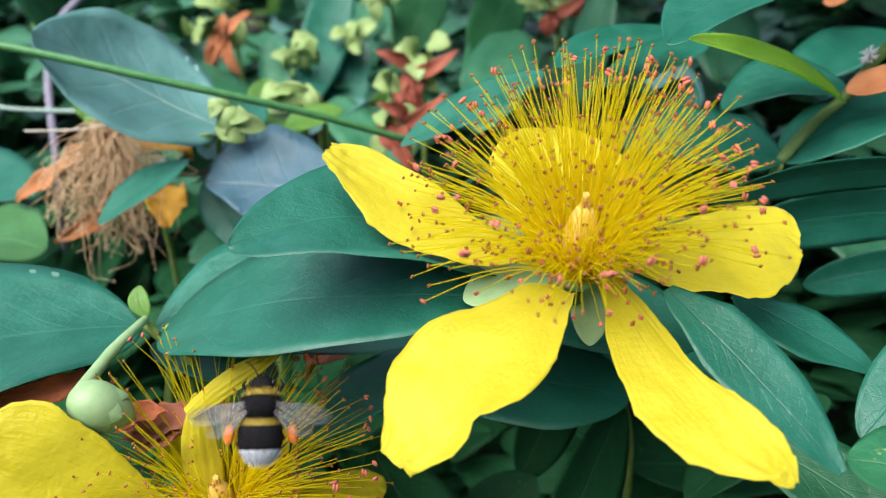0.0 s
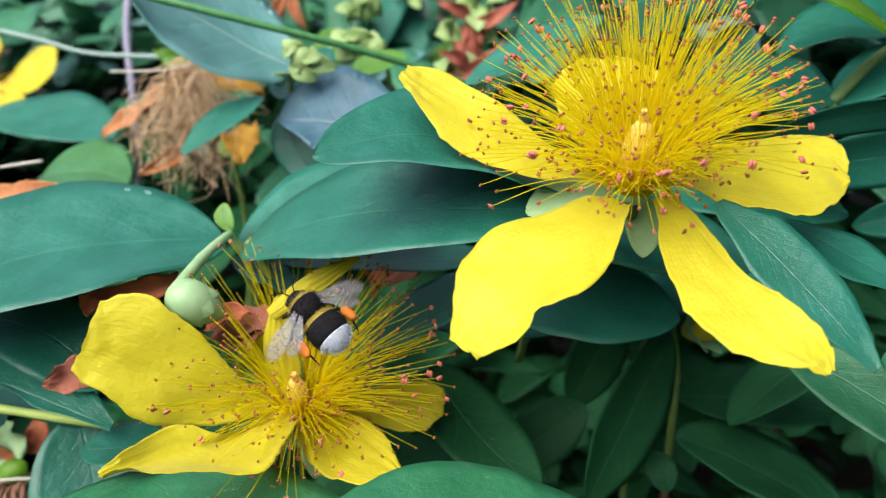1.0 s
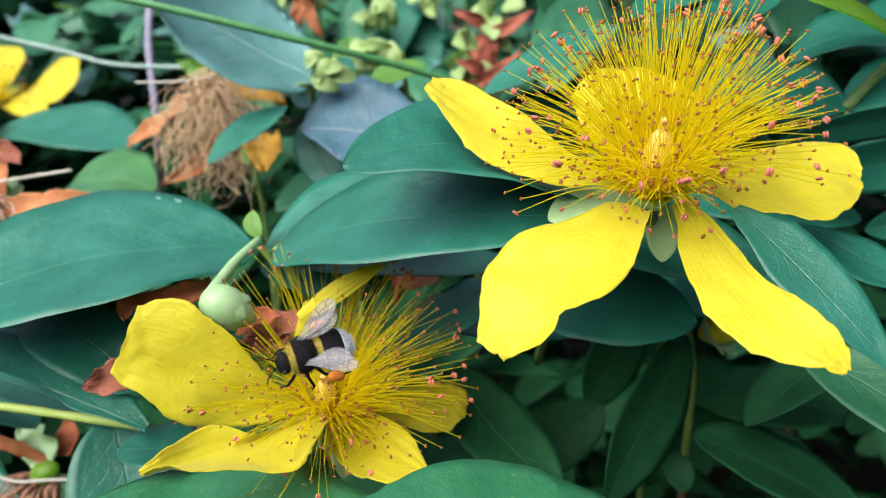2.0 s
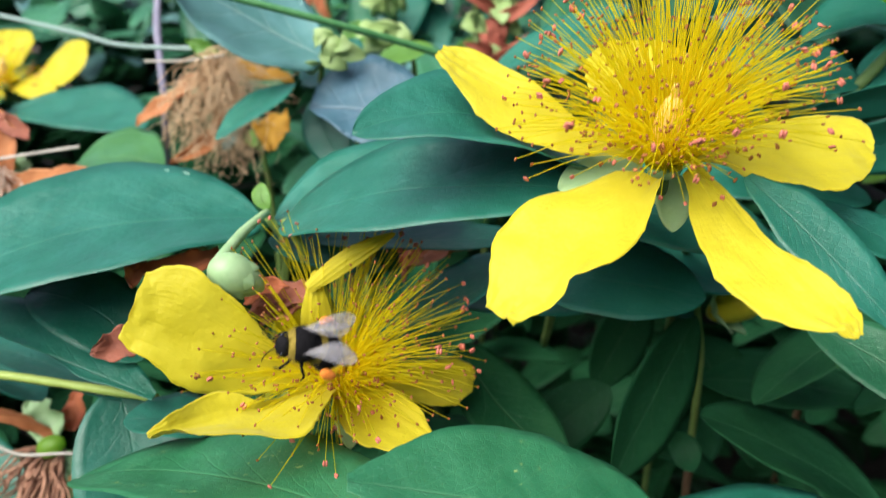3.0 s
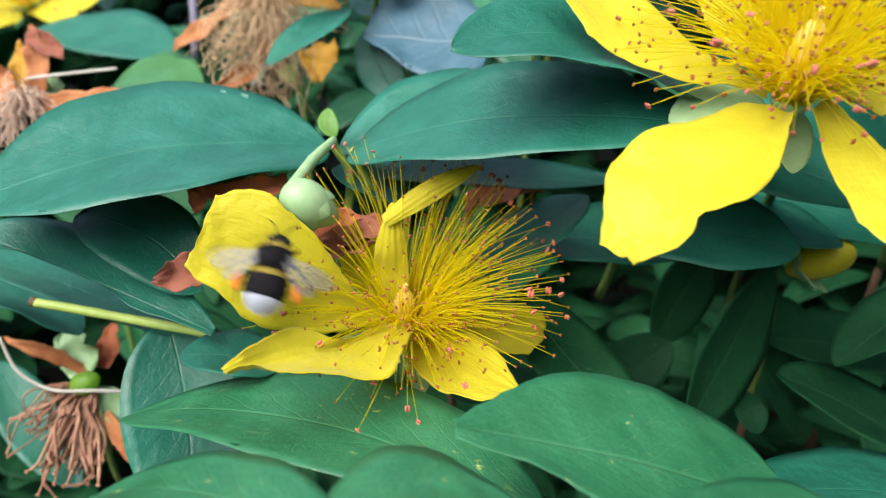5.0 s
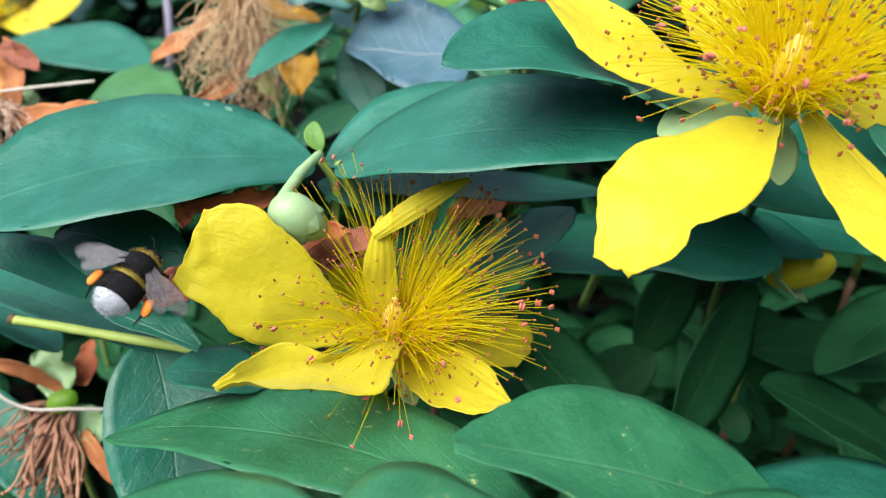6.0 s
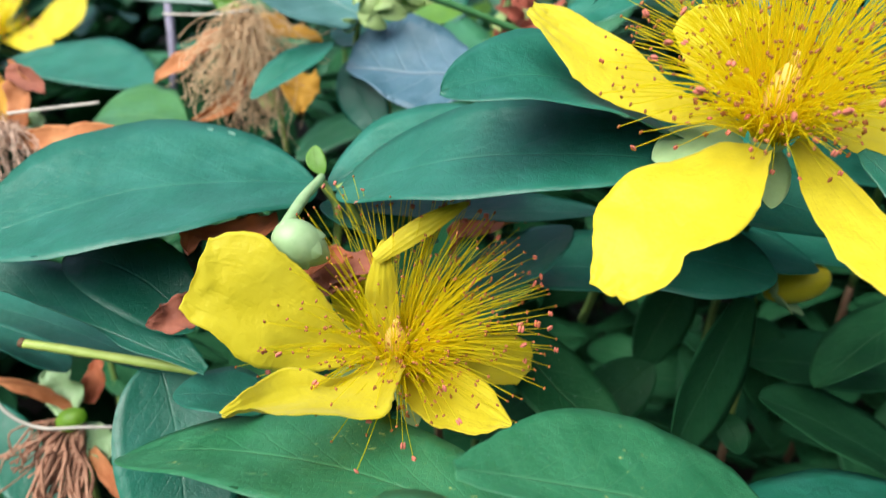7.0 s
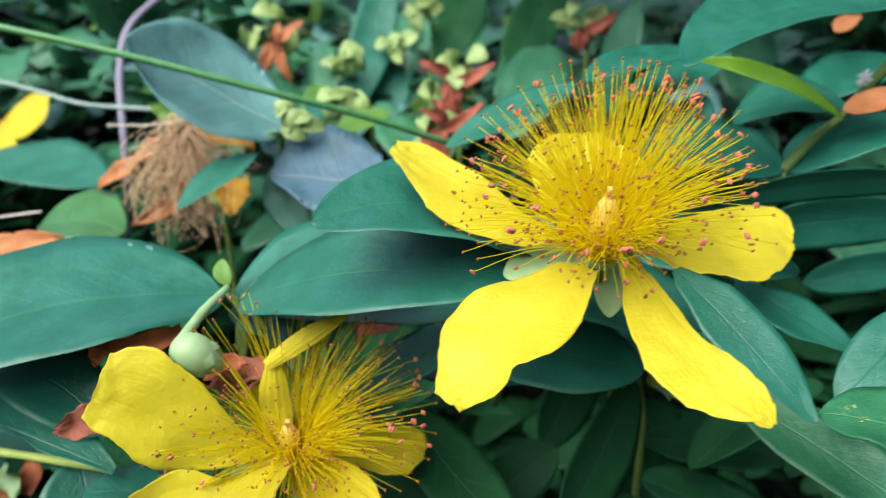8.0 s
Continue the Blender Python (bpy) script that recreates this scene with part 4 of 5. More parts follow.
def dry_petal(owner, skin, base, tip, width, up, arch=0.0, bend=0.0, bendy=0.12):
    part("withered_petal" if skin is not SEPAL else "sepal",
         sheet(base, tip, width, up, arch, bend, strap_outline if skin is not SEPAL else leaf_outline, 0.24, 0.12, 0.05, 0.1, 0.0004, 26, 14, next(seeds), roll=bendy * 4, crumple=0.0016),
         (skin, skin), owner)


def hang(owner, start, end, count, skin, spread, seed, thick=0.00022):
    """A bunch of dried stamens that hang together."""
    rnd = random.Random(seed)
    a, b = Vector(start), Vector(end)
    for _ in range(count):
        e = b + Vector((rnd.gauss(0, 1), rnd.gauss(0, 1), rnd.gauss(0, 1))) * spread * 0.5
        e = a + (e - a) * rnd.uniform(0.7, 1.05)
        m1 = a.lerp(e, 0.35) + Vector((rnd.gauss(0, 1), rnd.gauss(0, 1), rnd.gauss(0, 1))) * spread * 0.18 + Vector((0, 0, spread * 0.3))
        m2 = a.lerp(e, 0.7) + Vector((rnd.gauss(0, 1), rnd.gauss(0, 1), rnd.gauss(0, 1))) * spread * 0.38
        s = a + Vector((rnd.gauss(0, 1), rnd.gauss(0, 1), rnd.gauss(0, 1))) * 0.0016
        part("dry_stamen", merged(tube(spline([s, m1, m2, e], 4), thick, 5, thick * 0.6, 0.35, seed), blob(e, e - m2, 0.0012, thick * 2.2, sides=5, rings=4)), skin, owner)


withered_a = thing("withered_flower", (-0.07, 0.15, 0.33), "rust-red withered flower behind the bud", "withered flower", "withered flowers")
dry_petal(withered_a, RUST, (-0.0831, 0.1619, 0.3424), (-0.1011, 0.1497, 0.3440), 0.0062, (0.35, -0.60, 0.72), 0.0012, -0.0026, bendy=0.05)
dry_petal(withered_a, RUST, (-0.1011, 0.1547, 0.3445), (-0.1012, 0.1461, 0.3396), 0.0052, (0.45, -0.60, 0.66), 0.0005, 0.0004)
dry_petal(withered_a, PINK, (-0.0762, 0.1620, 0.3259), (-0.0564, 0.1605, 0.3322), 0.0092, (-0.29, -0.55, 0.78), 0.0008, 0.0003)
dry_petal(withered_a, PINK, (-0.0737, 0.1598, 0.3240), (-0.0610, 0.1574, 0.3291), 0.0070, (-0.40, -0.42, 0.81), 0.0006, 0.0008)
dry_petal(withered_a, PINK, (-0.0971, 0.1407, 0.3297), (-0.1061, 0.1310, 0.3302), 0.0088, (0.45, -0.38, 0.80), 0.0011, -0.0013)
dry_petal(withered_a, RUST, (-0.0768, 0.1586, 0.3302), (-0.0643, 0.1567, 0.3361), 0.0064, (-0.43, -0.52, 0.74), 0.0007, -0.0004)
dry_petal(withered_a, SEPAL, (-0.0807, 0.1618, 0.3382), (-0.0931, 0.1592, 0.3427), 0.0053, (0.37, -0.24, 0.90), 0.0011, 0.0007)
dry_petal(withered_a, RUST, (-0.0417, 0.2105, 0.3120), (-0.0189, 0.2063, 0.3235), 0.0148, (-0.47, -0.35, 0.81), 0.0022, -0.0029)
withered_b = thing("withered_flower", (-0.13, 0.27, 0.33), "withered brown flower with hanging dry stamens", "withered flower", "withered flowers")
dry_petal(withered_b, ORANGE, (-0.1298, 0.3145, 0.3521), (-0.1636, 0.2934, 0.3342), 0.0107, (-0.21, -0.42, 0.88), 0.0005, -0.0005)
dry_petal(withered_b, ORANGE, (-0.1286, 0.3063, 0.3391), (-0.1466, 0.2829, 0.3209), 0.0082, (-0.11, -0.56, 0.82), -0.0021, -0.0058, bendy=0.3)
dry_petal(withered_b, AMBER, (-0.1024, 0.2969, 0.3381), (-0.1035, 0.2825, 0.3277), 0.0151, (-0.02, -0.58, 0.81), 0.0001, 0.0012)
dry_petal(withered_b, AMBER, (-0.1256, 0.3178, 0.3539), (-0.0991, 0.3110, 0.3477), 0.0101, (0.05, -0.55, 0.83), -0.0001, 0.0018)
dry_petal(withered_b, LEAF_YOUNG, (-0.1336, 0.3180, 0.3522), (-0.1491, 0.3254, 0.3614), 0.0076, (0.02, -0.77, 0.64), -0.0000, 0.0014)
HEAD_B = Vector((-0.1319, 0.3170, 0.3526))
hang(withered_b, (-0.1319, 0.3170, 0.3526), (-0.1343, 0.2866, 0.3280), 110, STRAND, 0.018, 41)
hang(withered_b, (-0.1282, 0.3167, 0.3515), (-0.1199, 0.2877, 0.3210), 110, STRAND, 0.016, 42)
hang(withered_b, (-0.1282, 0.3167, 0.3515), (-0.1508, 0.2941, 0.3350), 40, STRAND, 0.014, 43)
hang(withered_b, (-0.1383, 0.3178, 0.3548), (-0.1028, 0.2999, 0.3448), 40, STRAND, 0.014, 44)
part("seed_capsule", blob(HEAD_B, (0.2, 0.1, 1), 0.009, 0.007), STRAND, withered_b)
stalk(withered_b, [HEAD_B, HEAD_B + Vector((0.004, 0.012, -0.02)), HEAD_B + Vector((0.01, 0.02, -0.09)), (HEAD_B.x, HEAD_B.y + 0.03, 0.0)], 0.0012)
withered_c = thing("withered_flower", (-0.20, 0.26, 0.33), "withered flower with curled orange petals and pale stamens", "withered flower", "withered flowers")
dry_petal(withered_c, ORANGE, (-0.2014, 0.2555, 0.3239), (-0.2060, 0.2673, 0.3470), 0.0104, (-0.11, -0.89, 0.44), 0.0002, 0.0041)
dry_petal(withered_c, PINK, (-0.2059, 0.2658, 0.3441), (-0.1887, 0.2575, 0.3384), 0.0078, (-0.18, -0.78, 0.59), -0.0006, -0.0007)
dry_petal(withered_c, ORANGE, (-0.2012, 0.2540, 0.3210), (-0.1586, 0.2486, 0.3295), 0.0096, (-0.21, -0.78, 0.59), 0.0007, 0.0010)
dry_petal(withered_c, ORANGE, (-0.2101, 0.2561, 0.3222), (-0.2286, 0.2636, 0.3394), 0.0118, (-0.04, -0.93, 0.36), -0.0010, -0.0003)
dry_petal(withered_c, SEPAL, (-0.1991, 0.2580, 0.3196), (-0.1981, 0.2666, 0.3294), 0.0089, (0.09, -0.75, 0.66), 0.0007, 0.0006)
dry_petal(withered_c, AMBER, (-0.2087, 0.2601, 0.3231), (-0.2120, 0.2711, 0.3401), 0.0077, (0.07, -0.83, 0.55), 0.0001, 0.0001)
hang(withered_c, (-0.2043, 0.2562, 0.3258), (-0.2059, 0.2328, 0.3077), 60, PALE, 0.016, 51)
hang(withered_c, (-0.2034, 0.2558, 0.3249), (-0.1939, 0.2411, 0.3127), 24, PALE, 0.012, 52)
stalk(withered_c, [place_of(withered_c), (-0.2, 0.28, 0.28), (-0.2, 0.29, 0.15), (-0.2, 0.3, 0.0)], 0.0013)
dried_head = thing("dried_flower", (-0.16, 0.18, 0.27), "dried flower head with a green capsule and brown strands", "withered flower", "withered flowers")
dry_petal(dried_head, SEPAL, (-0.1667, 0.1929, 0.2479), (-0.1763, 0.2000, 0.2613), 0.0141, (0.03, -0.87, 0.49), -0.0000, 0.0019)
dry_petal(dried_head, SEPAL, (-0.1656, 0.1916, 0.2455), (-0.1625, 0.1774, 0.2323), 0.0114, (-0.01, -0.68, 0.73), 0.0004, -0.0007)
dry_petal(dried_head, SEPAL, (-0.1627, 0.1917, 0.2456), (-0.1525, 0.1823, 0.2362), 0.0085, (0.24, -0.54, 0.81), 0.0005, -0.0021)
dry_petal(dried_head, ORANGE, (-0.1668, 0.1938, 0.2496), (-0.1915, 0.1911, 0.2627), 0.0051, (0.30, -0.87, 0.38), 0.0008, 0.0020)
dry_petal(dried_head, ORANGE, (-0.1576, 0.1848, 0.2409), (-0.1393, 0.1688, 0.2317), 0.0053, (-0.13, -0.60, 0.79), 0.0007, 0.0000)
dry_petal(dried_head, RUST, (-0.1630, 0.1982, 0.2489), (-0.1627, 0.2107, 0.2590), 0.0080, (0.10, -0.63, 0.77), 0.0006, 0.0004)
CAPSULE_AT = Vector((-0.1638, 0.1876, 0.2506))
hang(dried_head, (-0.1666, 0.1899, 0.2467), (-0.1801, 0.1737, 0.2391), 22, STRAND_RED, 0.008, 61, 0.0005)
hang(dried_head, (-0.1659, 0.1895, 0.2459), (-0.1669, 0.1621, 0.2297), 30, STRAND_RED, 0.008, 62, 0.0007)
hang(dried_head, (-0.1636, 0.1895, 0.2457), (-0.1533, 0.1652, 0.2303), 18, STRAND_RED, 0.005, 63, 0.0008)
SEED_STRAW = [(-0.1867, 0.1837, 0.2697), (-0.1809, 0.1803, 0.2593), (-0.1708, 0.1797, 0.2533), (-0.1563, 0.1805, 0.2538), (-0.1471, 0.1826, 0.2528)]
SEED_STALK = [(-0.1667, 0.1945, 0.2467), (-0.1672, 0.2026, 0.2243), (-0.1717, 0.2100, 0.1762)]
part("seed_capsule", blob(CAPSULE_AT, (0.9, 0.1, 0.5), 0.011, 0.0080, shape=lambda u: 1.1 - 0.3 * u), LEAF_LIME, dried_head, "small green capsule")
stalk(dried_head, SEED_STALK + [(-0.15, 0.25, 0.0)], 0.0012)
dry_stalk = thing("dry_stalk", SEED_STRAW[0], "thin curved pale dry stalk", "stalk")
stalk(dry_stalk, SEED_STRAW, 0.0006, STRAW)

# ---- stalks across the back ----
GRASS_LINE = [(-0.1863, 0.2531, 0.4099), (-0.1325, 0.2570, 0.3983), (-0.0834, 0.2664, 0.3842), (-0.0482, 0.2832, 0.3707), (-0.0128, 0.3041, 0.3539)]
STRAW_LINE = [(-0.2742, 0.3870, 0.3597), (-0.2275, 0.3746, 0.3536), (-0.1991, 0.3678, 0.3489), (-0.1574, 0.3633, 0.3485)]
STRAW_TWO = [(-0.1633, 0.3113, 0.3553), (-0.1461, 0.3120, 0.3556), (-0.1272, 0.3085, 0.3589)]
STRAW_THREE = [(-0.2033, 0.2555, 0.3307), (-0.1884, 0.2579, 0.3327), (-0.1713, 0.2605, 0.3348)]
VIOLET_LINE = [(-0.1798, 0.4840, 0.3980), (-0.1990, 0.4412, 0.3775), (-0.1969, 0.4093, 0.3556), (-0.1881, 0.3810, 0.3168), (-0.1980, 0.3908, 0.2662)]
for line, r, skin, label, kind in ((GRASS_LINE, 0.0014, GRASS, "long straight green grass stalk", "grass_stalk"), (STRAW_LINE, 0.0011, STRAW_GREY, "pale dry grass stalk", "dry_stalk"),
                                   (STRAW_TWO, 0.0005, STRAW, "thin pale dry stalk", "dry_stalk"), (STRAW_THREE, 0.0006, STRAW, "thin pale dry stalk", "dry_stalk"),
                                   (VIOLET_LINE, 0.0020, STEM_GREY, "bare grey-violet woody stem", "woody_stem")):
    owner = thing(kind, line[0], label, "stalk")
    stalk(owner, line, r, skin)

# ---- yellow bud in the shade ----
YELLOW_AT = Vector((0.0665, 0.2064, 0.3062))
YELLOW_CALYX = Vector((0.0586, 0.2093, 0.3002))
yellow_bud = thing("flower_bud", YELLOW_AT, "yellow half-open bud in the shade of the leaves", "bud")
part("bud", blob(YELLOW_AT, YELLOW_AT - YELLOW_CALYX, 0.021, 0.012, 0.012, shape=lambda u: 0.75 + 0.4 * u), PETAL, yellow_bud)
for k in range(5):
    a = (YELLOW_AT - YELLOW_CALYX).normalized()
    o = Matrix.Rotation(1.257 * k, 3, a) @ a.orthogonal().normalized()
    part("sepal", sheet(YELLOW_CALYX, YELLOW_CALYX + a * 0.008 + o * 0.011, 0.007, a, 0.001, 0, leaf_outline, thick=0.0004, nu=10, nv=6, seed=k), (SEPAL, SEPAL), yellow_bud)


# ---- seed clusters further back ----
def cluster(at, kind):
    at = Vector(at)
    rnd = random.Random(next(seeds))
    ob = thing("seed_cluster", at, {"RUST": "pale green seed cluster with red withered petals", "ORANGE": "withered orange flower with pale sepals"}.get(kind, "pale green cluster of sepals round a seed capsule"), "seed cluster", "seed clusters")
    part("seed_capsule", blob(at, (0.1, -0.4, 1), 0.012, 0.010), CLUSTER_GREEN, ob)
    big = 0.6 if kind == "B" else 1.0
    for k in range(7):
        d = Vector((rnd.gauss(0, 0.8), rnd.uniform(-0.9, 0.1), rnd.gauss(0.1, 0.8))).normalized()
        o = at + Vector((rnd.gauss(0, 0.005), 0, rnd.gauss(0, 0.005)))
        n = Vector((rnd.gauss(0, 0.5), -0.7, rnd.uniform(0.1, 0.9)))
        part("sepal", sheet(o, o + d * 0.015 * big * rnd.uniform(0.7, 1.3), 0.011 * big * rnd.uniform(0.7, 1.2), n, 0.003, 0.001, leaf_outline, 0.15, 0.05, thick=0.0006, nu=10, nv=8, seed=next(seeds)), (CLUSTER_GREEN, CLUSTER_GREEN), ob)
    if kind in ("RUST", "ORANGE"):
        skin = {"RUST": RED_DRY, "ORANGE": ORANGE_DRY}[kind]
        for k in range(6):
            d = Vector((rnd.uniform(-0.5, 0.5), -0.25, -1)) if k < 4 else Vector((rnd.uniform(-1, 1), -0.3, 0.5))
            part("withered_petal", sheet(at + Vector((rnd.uniform(-0.006, 0.006), -0.006, -0.003)), at + d * rnd.uniform(0.012, 0.026) + Vector((0, -0.006, 0)), 0.007, (0, -1, 0.3), 0.004, 0.003, strap_outline, 0.25, 0.1, 0.04, 0.1, 0.0005, 14, 8, next(seeds), roll=0.8), (skin, skin), ob)
    part("stalk", tube(spline([at, at + Vector((0.004, 0.02, -0.05)), Vector((at.x, at.y + 0.04, 0.0))], 6), 0.0014, 6), STEM, ob)


CLUSTER_GREEN = plain("cluster_green", (0.28, 0.42, 0.14), (0.42, 0.55, 0.22), 200, 0.5, share=0.25)
RED_DRY = petal_skin("withered_red", (0.30, 0.065, 0.040), (0.46, 0.135, 0.080), 0.6, 0.2)
ORANGE_DRY = petal_skin("withered_rust_orange", (0.42, 0.13, 0.05), (0.60, 0.23, 0.10), 0.6, 0.2)
cluster((-0.0143, 0.4057, 0.3602), 'RUST')
cluster((-0.0228, 0.3668, 0.3475), 'RUST')
cluster((-0.0539, 0.4929, 0.3611), '0')
cluster((-0.0788, 0.4652, 0.3502), '0')
cluster((-0.0368, 0.5333, 0.3765), '0')
cluster((0.0638, 0.4813, 0.3765), 'RUST')
cluster((-0.1240, 0.4720, 0.3680), 'ORANGE')
cluster((-0.0568, 0.3481, 0.3570), '0')
cluster((-0.0752, 0.2832, 0.3676), 'B')


# ---- the rest of the shrub, and growth added to block light ----
def foliage(name, count, region, skin, size, slim, seed, label):
    """Many small leaves, joined; they fill the shrub behind and below the near shoots."""
    rnd = random.Random(seed)
    kinds = [sheet((0, 0, 0), (0, 1, 0), slim * k, (0, 0, 1), 0.08 * k, 0.05, leaf_outline, 0.1, 0.02, thick=0.006, nu=7, nv=4, seed=i) for i, k in enumerate((0.8, 1.0, 1.2))]
    kinds = [(np.array([tuple(v) for v in s[0]]), np.array(s[1]), np.array(s[2])) for s in kinds]
    verts, faces, uvs, base = [], [], [], 0
    made = 0
    while made < count:
        p = region(rnd)
        if p is None:
            continue
        made += 1
        v, f, uv = kinds[made % 3]
        turn = Euler((rnd.gauss(0.05, 0.35), rnd.gauss(0, 0.35), rnd.uniform(0, 6.283))).to_matrix()
        k = size * rnd.uniform(0.65, 1.3)
        verts.append(v @ np.array(turn).T * k + np.array(p))
        faces.append(f + base)
        uvs.append(uv)
        base += len(v)
    verts, faces, uvs = np.concatenate(verts), np.concatenate(faces), np.concatenate(uvs)
    me = bpy.data.meshes.new(name)
    me.from_pydata(verts.tolist(), [], faces.tolist())
    me.materials.append(skin)
    layer = me.uv_layers.new(name="UVMap")
    idx = np.empty(len(me.loops), dtype=np.int32)
    me.loops.foreach_get("vertex_index", idx)
    layer.data.foreach_set("uv", uvs[idx].astype(np.float32).ravel())
    me.polygons.foreach_set("use_smooth", [True] * len(me.polygons))
    tagged(new(name, me), label, "foliage", kind="stuff")


def behind(rnd):
    """Beyond the near shoots: a slanting front that leaves them free, up to the shrub's top."""
    x, y = rnd.uniform(-0.9, 0.9), 0.12 + 1.5 * rnd.random() ** 1.3
    z = 0.335 + 0.03 * noise.noise((x * 6, y * 6, 0)) - 0.20 * rnd.random() ** 1.3
    return (x, y, z) if 0.906 * y + 0.423 * (0.44 - z) > 0.40 and (z < 0.30 or y > 0.36) else None


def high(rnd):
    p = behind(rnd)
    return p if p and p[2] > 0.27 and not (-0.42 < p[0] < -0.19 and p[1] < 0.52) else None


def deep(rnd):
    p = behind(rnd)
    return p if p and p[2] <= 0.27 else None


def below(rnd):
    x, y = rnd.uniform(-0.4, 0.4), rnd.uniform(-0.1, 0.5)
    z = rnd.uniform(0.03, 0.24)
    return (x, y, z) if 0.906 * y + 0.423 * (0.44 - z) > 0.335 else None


def around(rnd):
    """Shrub added beside and behind the viewer, rising outward to block low light."""
    x, y = rnd.uniform(-0.9, 0.9), rnd.uniform(-0.8, 0.9)
    far = max(abs(x) - 0.30, -0.20 - y)
    z = rnd.uniform(0.10, 0.27 + min(0.5, max(0.0, far) * 0.9))
    return (x, y, z) if far > 0 else None


def shade_flank(rnd):
    """Taller growth added on the right to block light and shade that side."""
    x, y = rnd.uniform(0.36, 1.2), rnd.uniform(-0.9, 1.2)
    return (x, y, rnd.uniform(0.15, 0.36 + 1.3 * (x - 0.36)))


def shade_canopy(rnd):
    """Unseen branches added above the view to shade the far side."""
    x, y = rnd.uniform(-0.06, 0.45), rnd.uniform(0.31, 0.85)
    return (x, y, rnd.uniform(0.46, 0.60)) if x + 0.35 * y > 0.10 + 0.1 * rnd.random() else None


def shade_hedge(rnd):
    """Taller growth added unseen at the viewer's back, to block light from there."""
    x, y = rnd.uniform(-1.1, 1.1), rnd.uniform(-1.0, -0.32)
    return (x, y, rnd.uniform(0.15, 0.36 + 0.8 * (-0.32 - y)))


# Upper leaves get the lighter copy, low ones the colour with shade in it.
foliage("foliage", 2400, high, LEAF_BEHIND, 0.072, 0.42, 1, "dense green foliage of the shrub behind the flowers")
foliage("foliage", 2800, deep, LEAF_SHADED, 0.064, 0.42, 9, "foliage deep in the shrub, darker green in place of shade")
foliage("foliage", 400, high, LEAF_YOUNG, 0.030, 0.36, 2, "scattered small light green leaves")
foliage("foliage", 400, high, LEAF_BLUE, 0.04, 0.45, 3, "scattered blue-green leaves")
foliage("foliage", 1000, below, LEAF_SHADED, 0.055, 0.42, 4, "leaves low inside the shrub, darker green in place of shade")
foliage("foliage", 5200, around, LEAF_SHADED, 0.075, 0.42, 5, "foliage added all round the shrub to block low light")
foliage("foliage", 4500, shade_flank, LEAF_SHADED, 0.085, 0.45, 7, "taller growth added on the right to shade that side")
foliage("foliage", 420, shade_canopy, LEAF_SHADED, 0.072, 0.45, 8, "unseen branches added over the far side for shade")
foliage("foliage", 8500, shade_hedge, LEAF_SHADED, 0.085, 0.45, 6, "unseen foliage added behind the viewer to block light")

# ---- bumblebee: y ahead, z up ----
BLACK = plain("bee_black", (0.006, 0.006, 0.008), (0.016, 0.014, 0.014), 2500, 0.85, spec=0.1)
BLACK_SHINE = plain("bee_eye_black", (0.008, 0.009, 0.014), (0.02, 0.02, 0.026), 1500, 0.2, spec=0.6)
GOLD = plain("bee_gold", (0.22, 0.16, 0.022), (0.36, 0.27, 0.05), 2500, 0.7, spec=0.2)
WHITE = plain("bee_white", (0.38, 0.40, 0.45), (0.54, 0.56, 0.61), 2500, 0.8, spec=0.2)
POLLEN = plain("pollen_orange", (0.80, 0.20, 0.02), (0.88, 0.30, 0.05), 1800, 0.85, relief=0.8)


def wing_skin():
    m, nt, bsdf = shader("wing_membrane")
    uv = nt.nodes.new("ShaderNodeUVMap").outputs[0]
    vor = node(nt, "ShaderNodeTexVoronoi", Scale=5.0)
    vor.feature = "DISTANCE_TO_EDGE"
    nt.links.new(uv, vor.inputs["Vector"])
    veins = ramp(nt, vor.outputs["Distance"], (0.02, (1, 1, 1)), (0.06, (0, 0, 0)))
    nt.links.new(mix(nt, veins, (0.28, 0.27, 0.29), (0.08, 0.07, 0.06)), bsdf.inputs["Base Color"])
    bsdf.inputs["Roughness"].default_value = 0.35
    bsdf.inputs["Specular IOR Level"].default_value = 0.4
    clear = nt.nodes.new("ShaderNodeBsdfTransparent")
    s = nt.nodes.new("ShaderNodeMixShader")
    nt.links.new(math_node(nt, "ADD", math_node(nt, "MULTIPLY", veins, 0.35), 0.24), s.inputs[0])
    nt.links.new(clear.outputs[0], s.inputs[1])
    nt.links.new(bsdf.outputs[0], s.inputs[2])
    nt.links.new(s.outputs[0], nt.nodes["Material Output"].inputs[0])
    return m


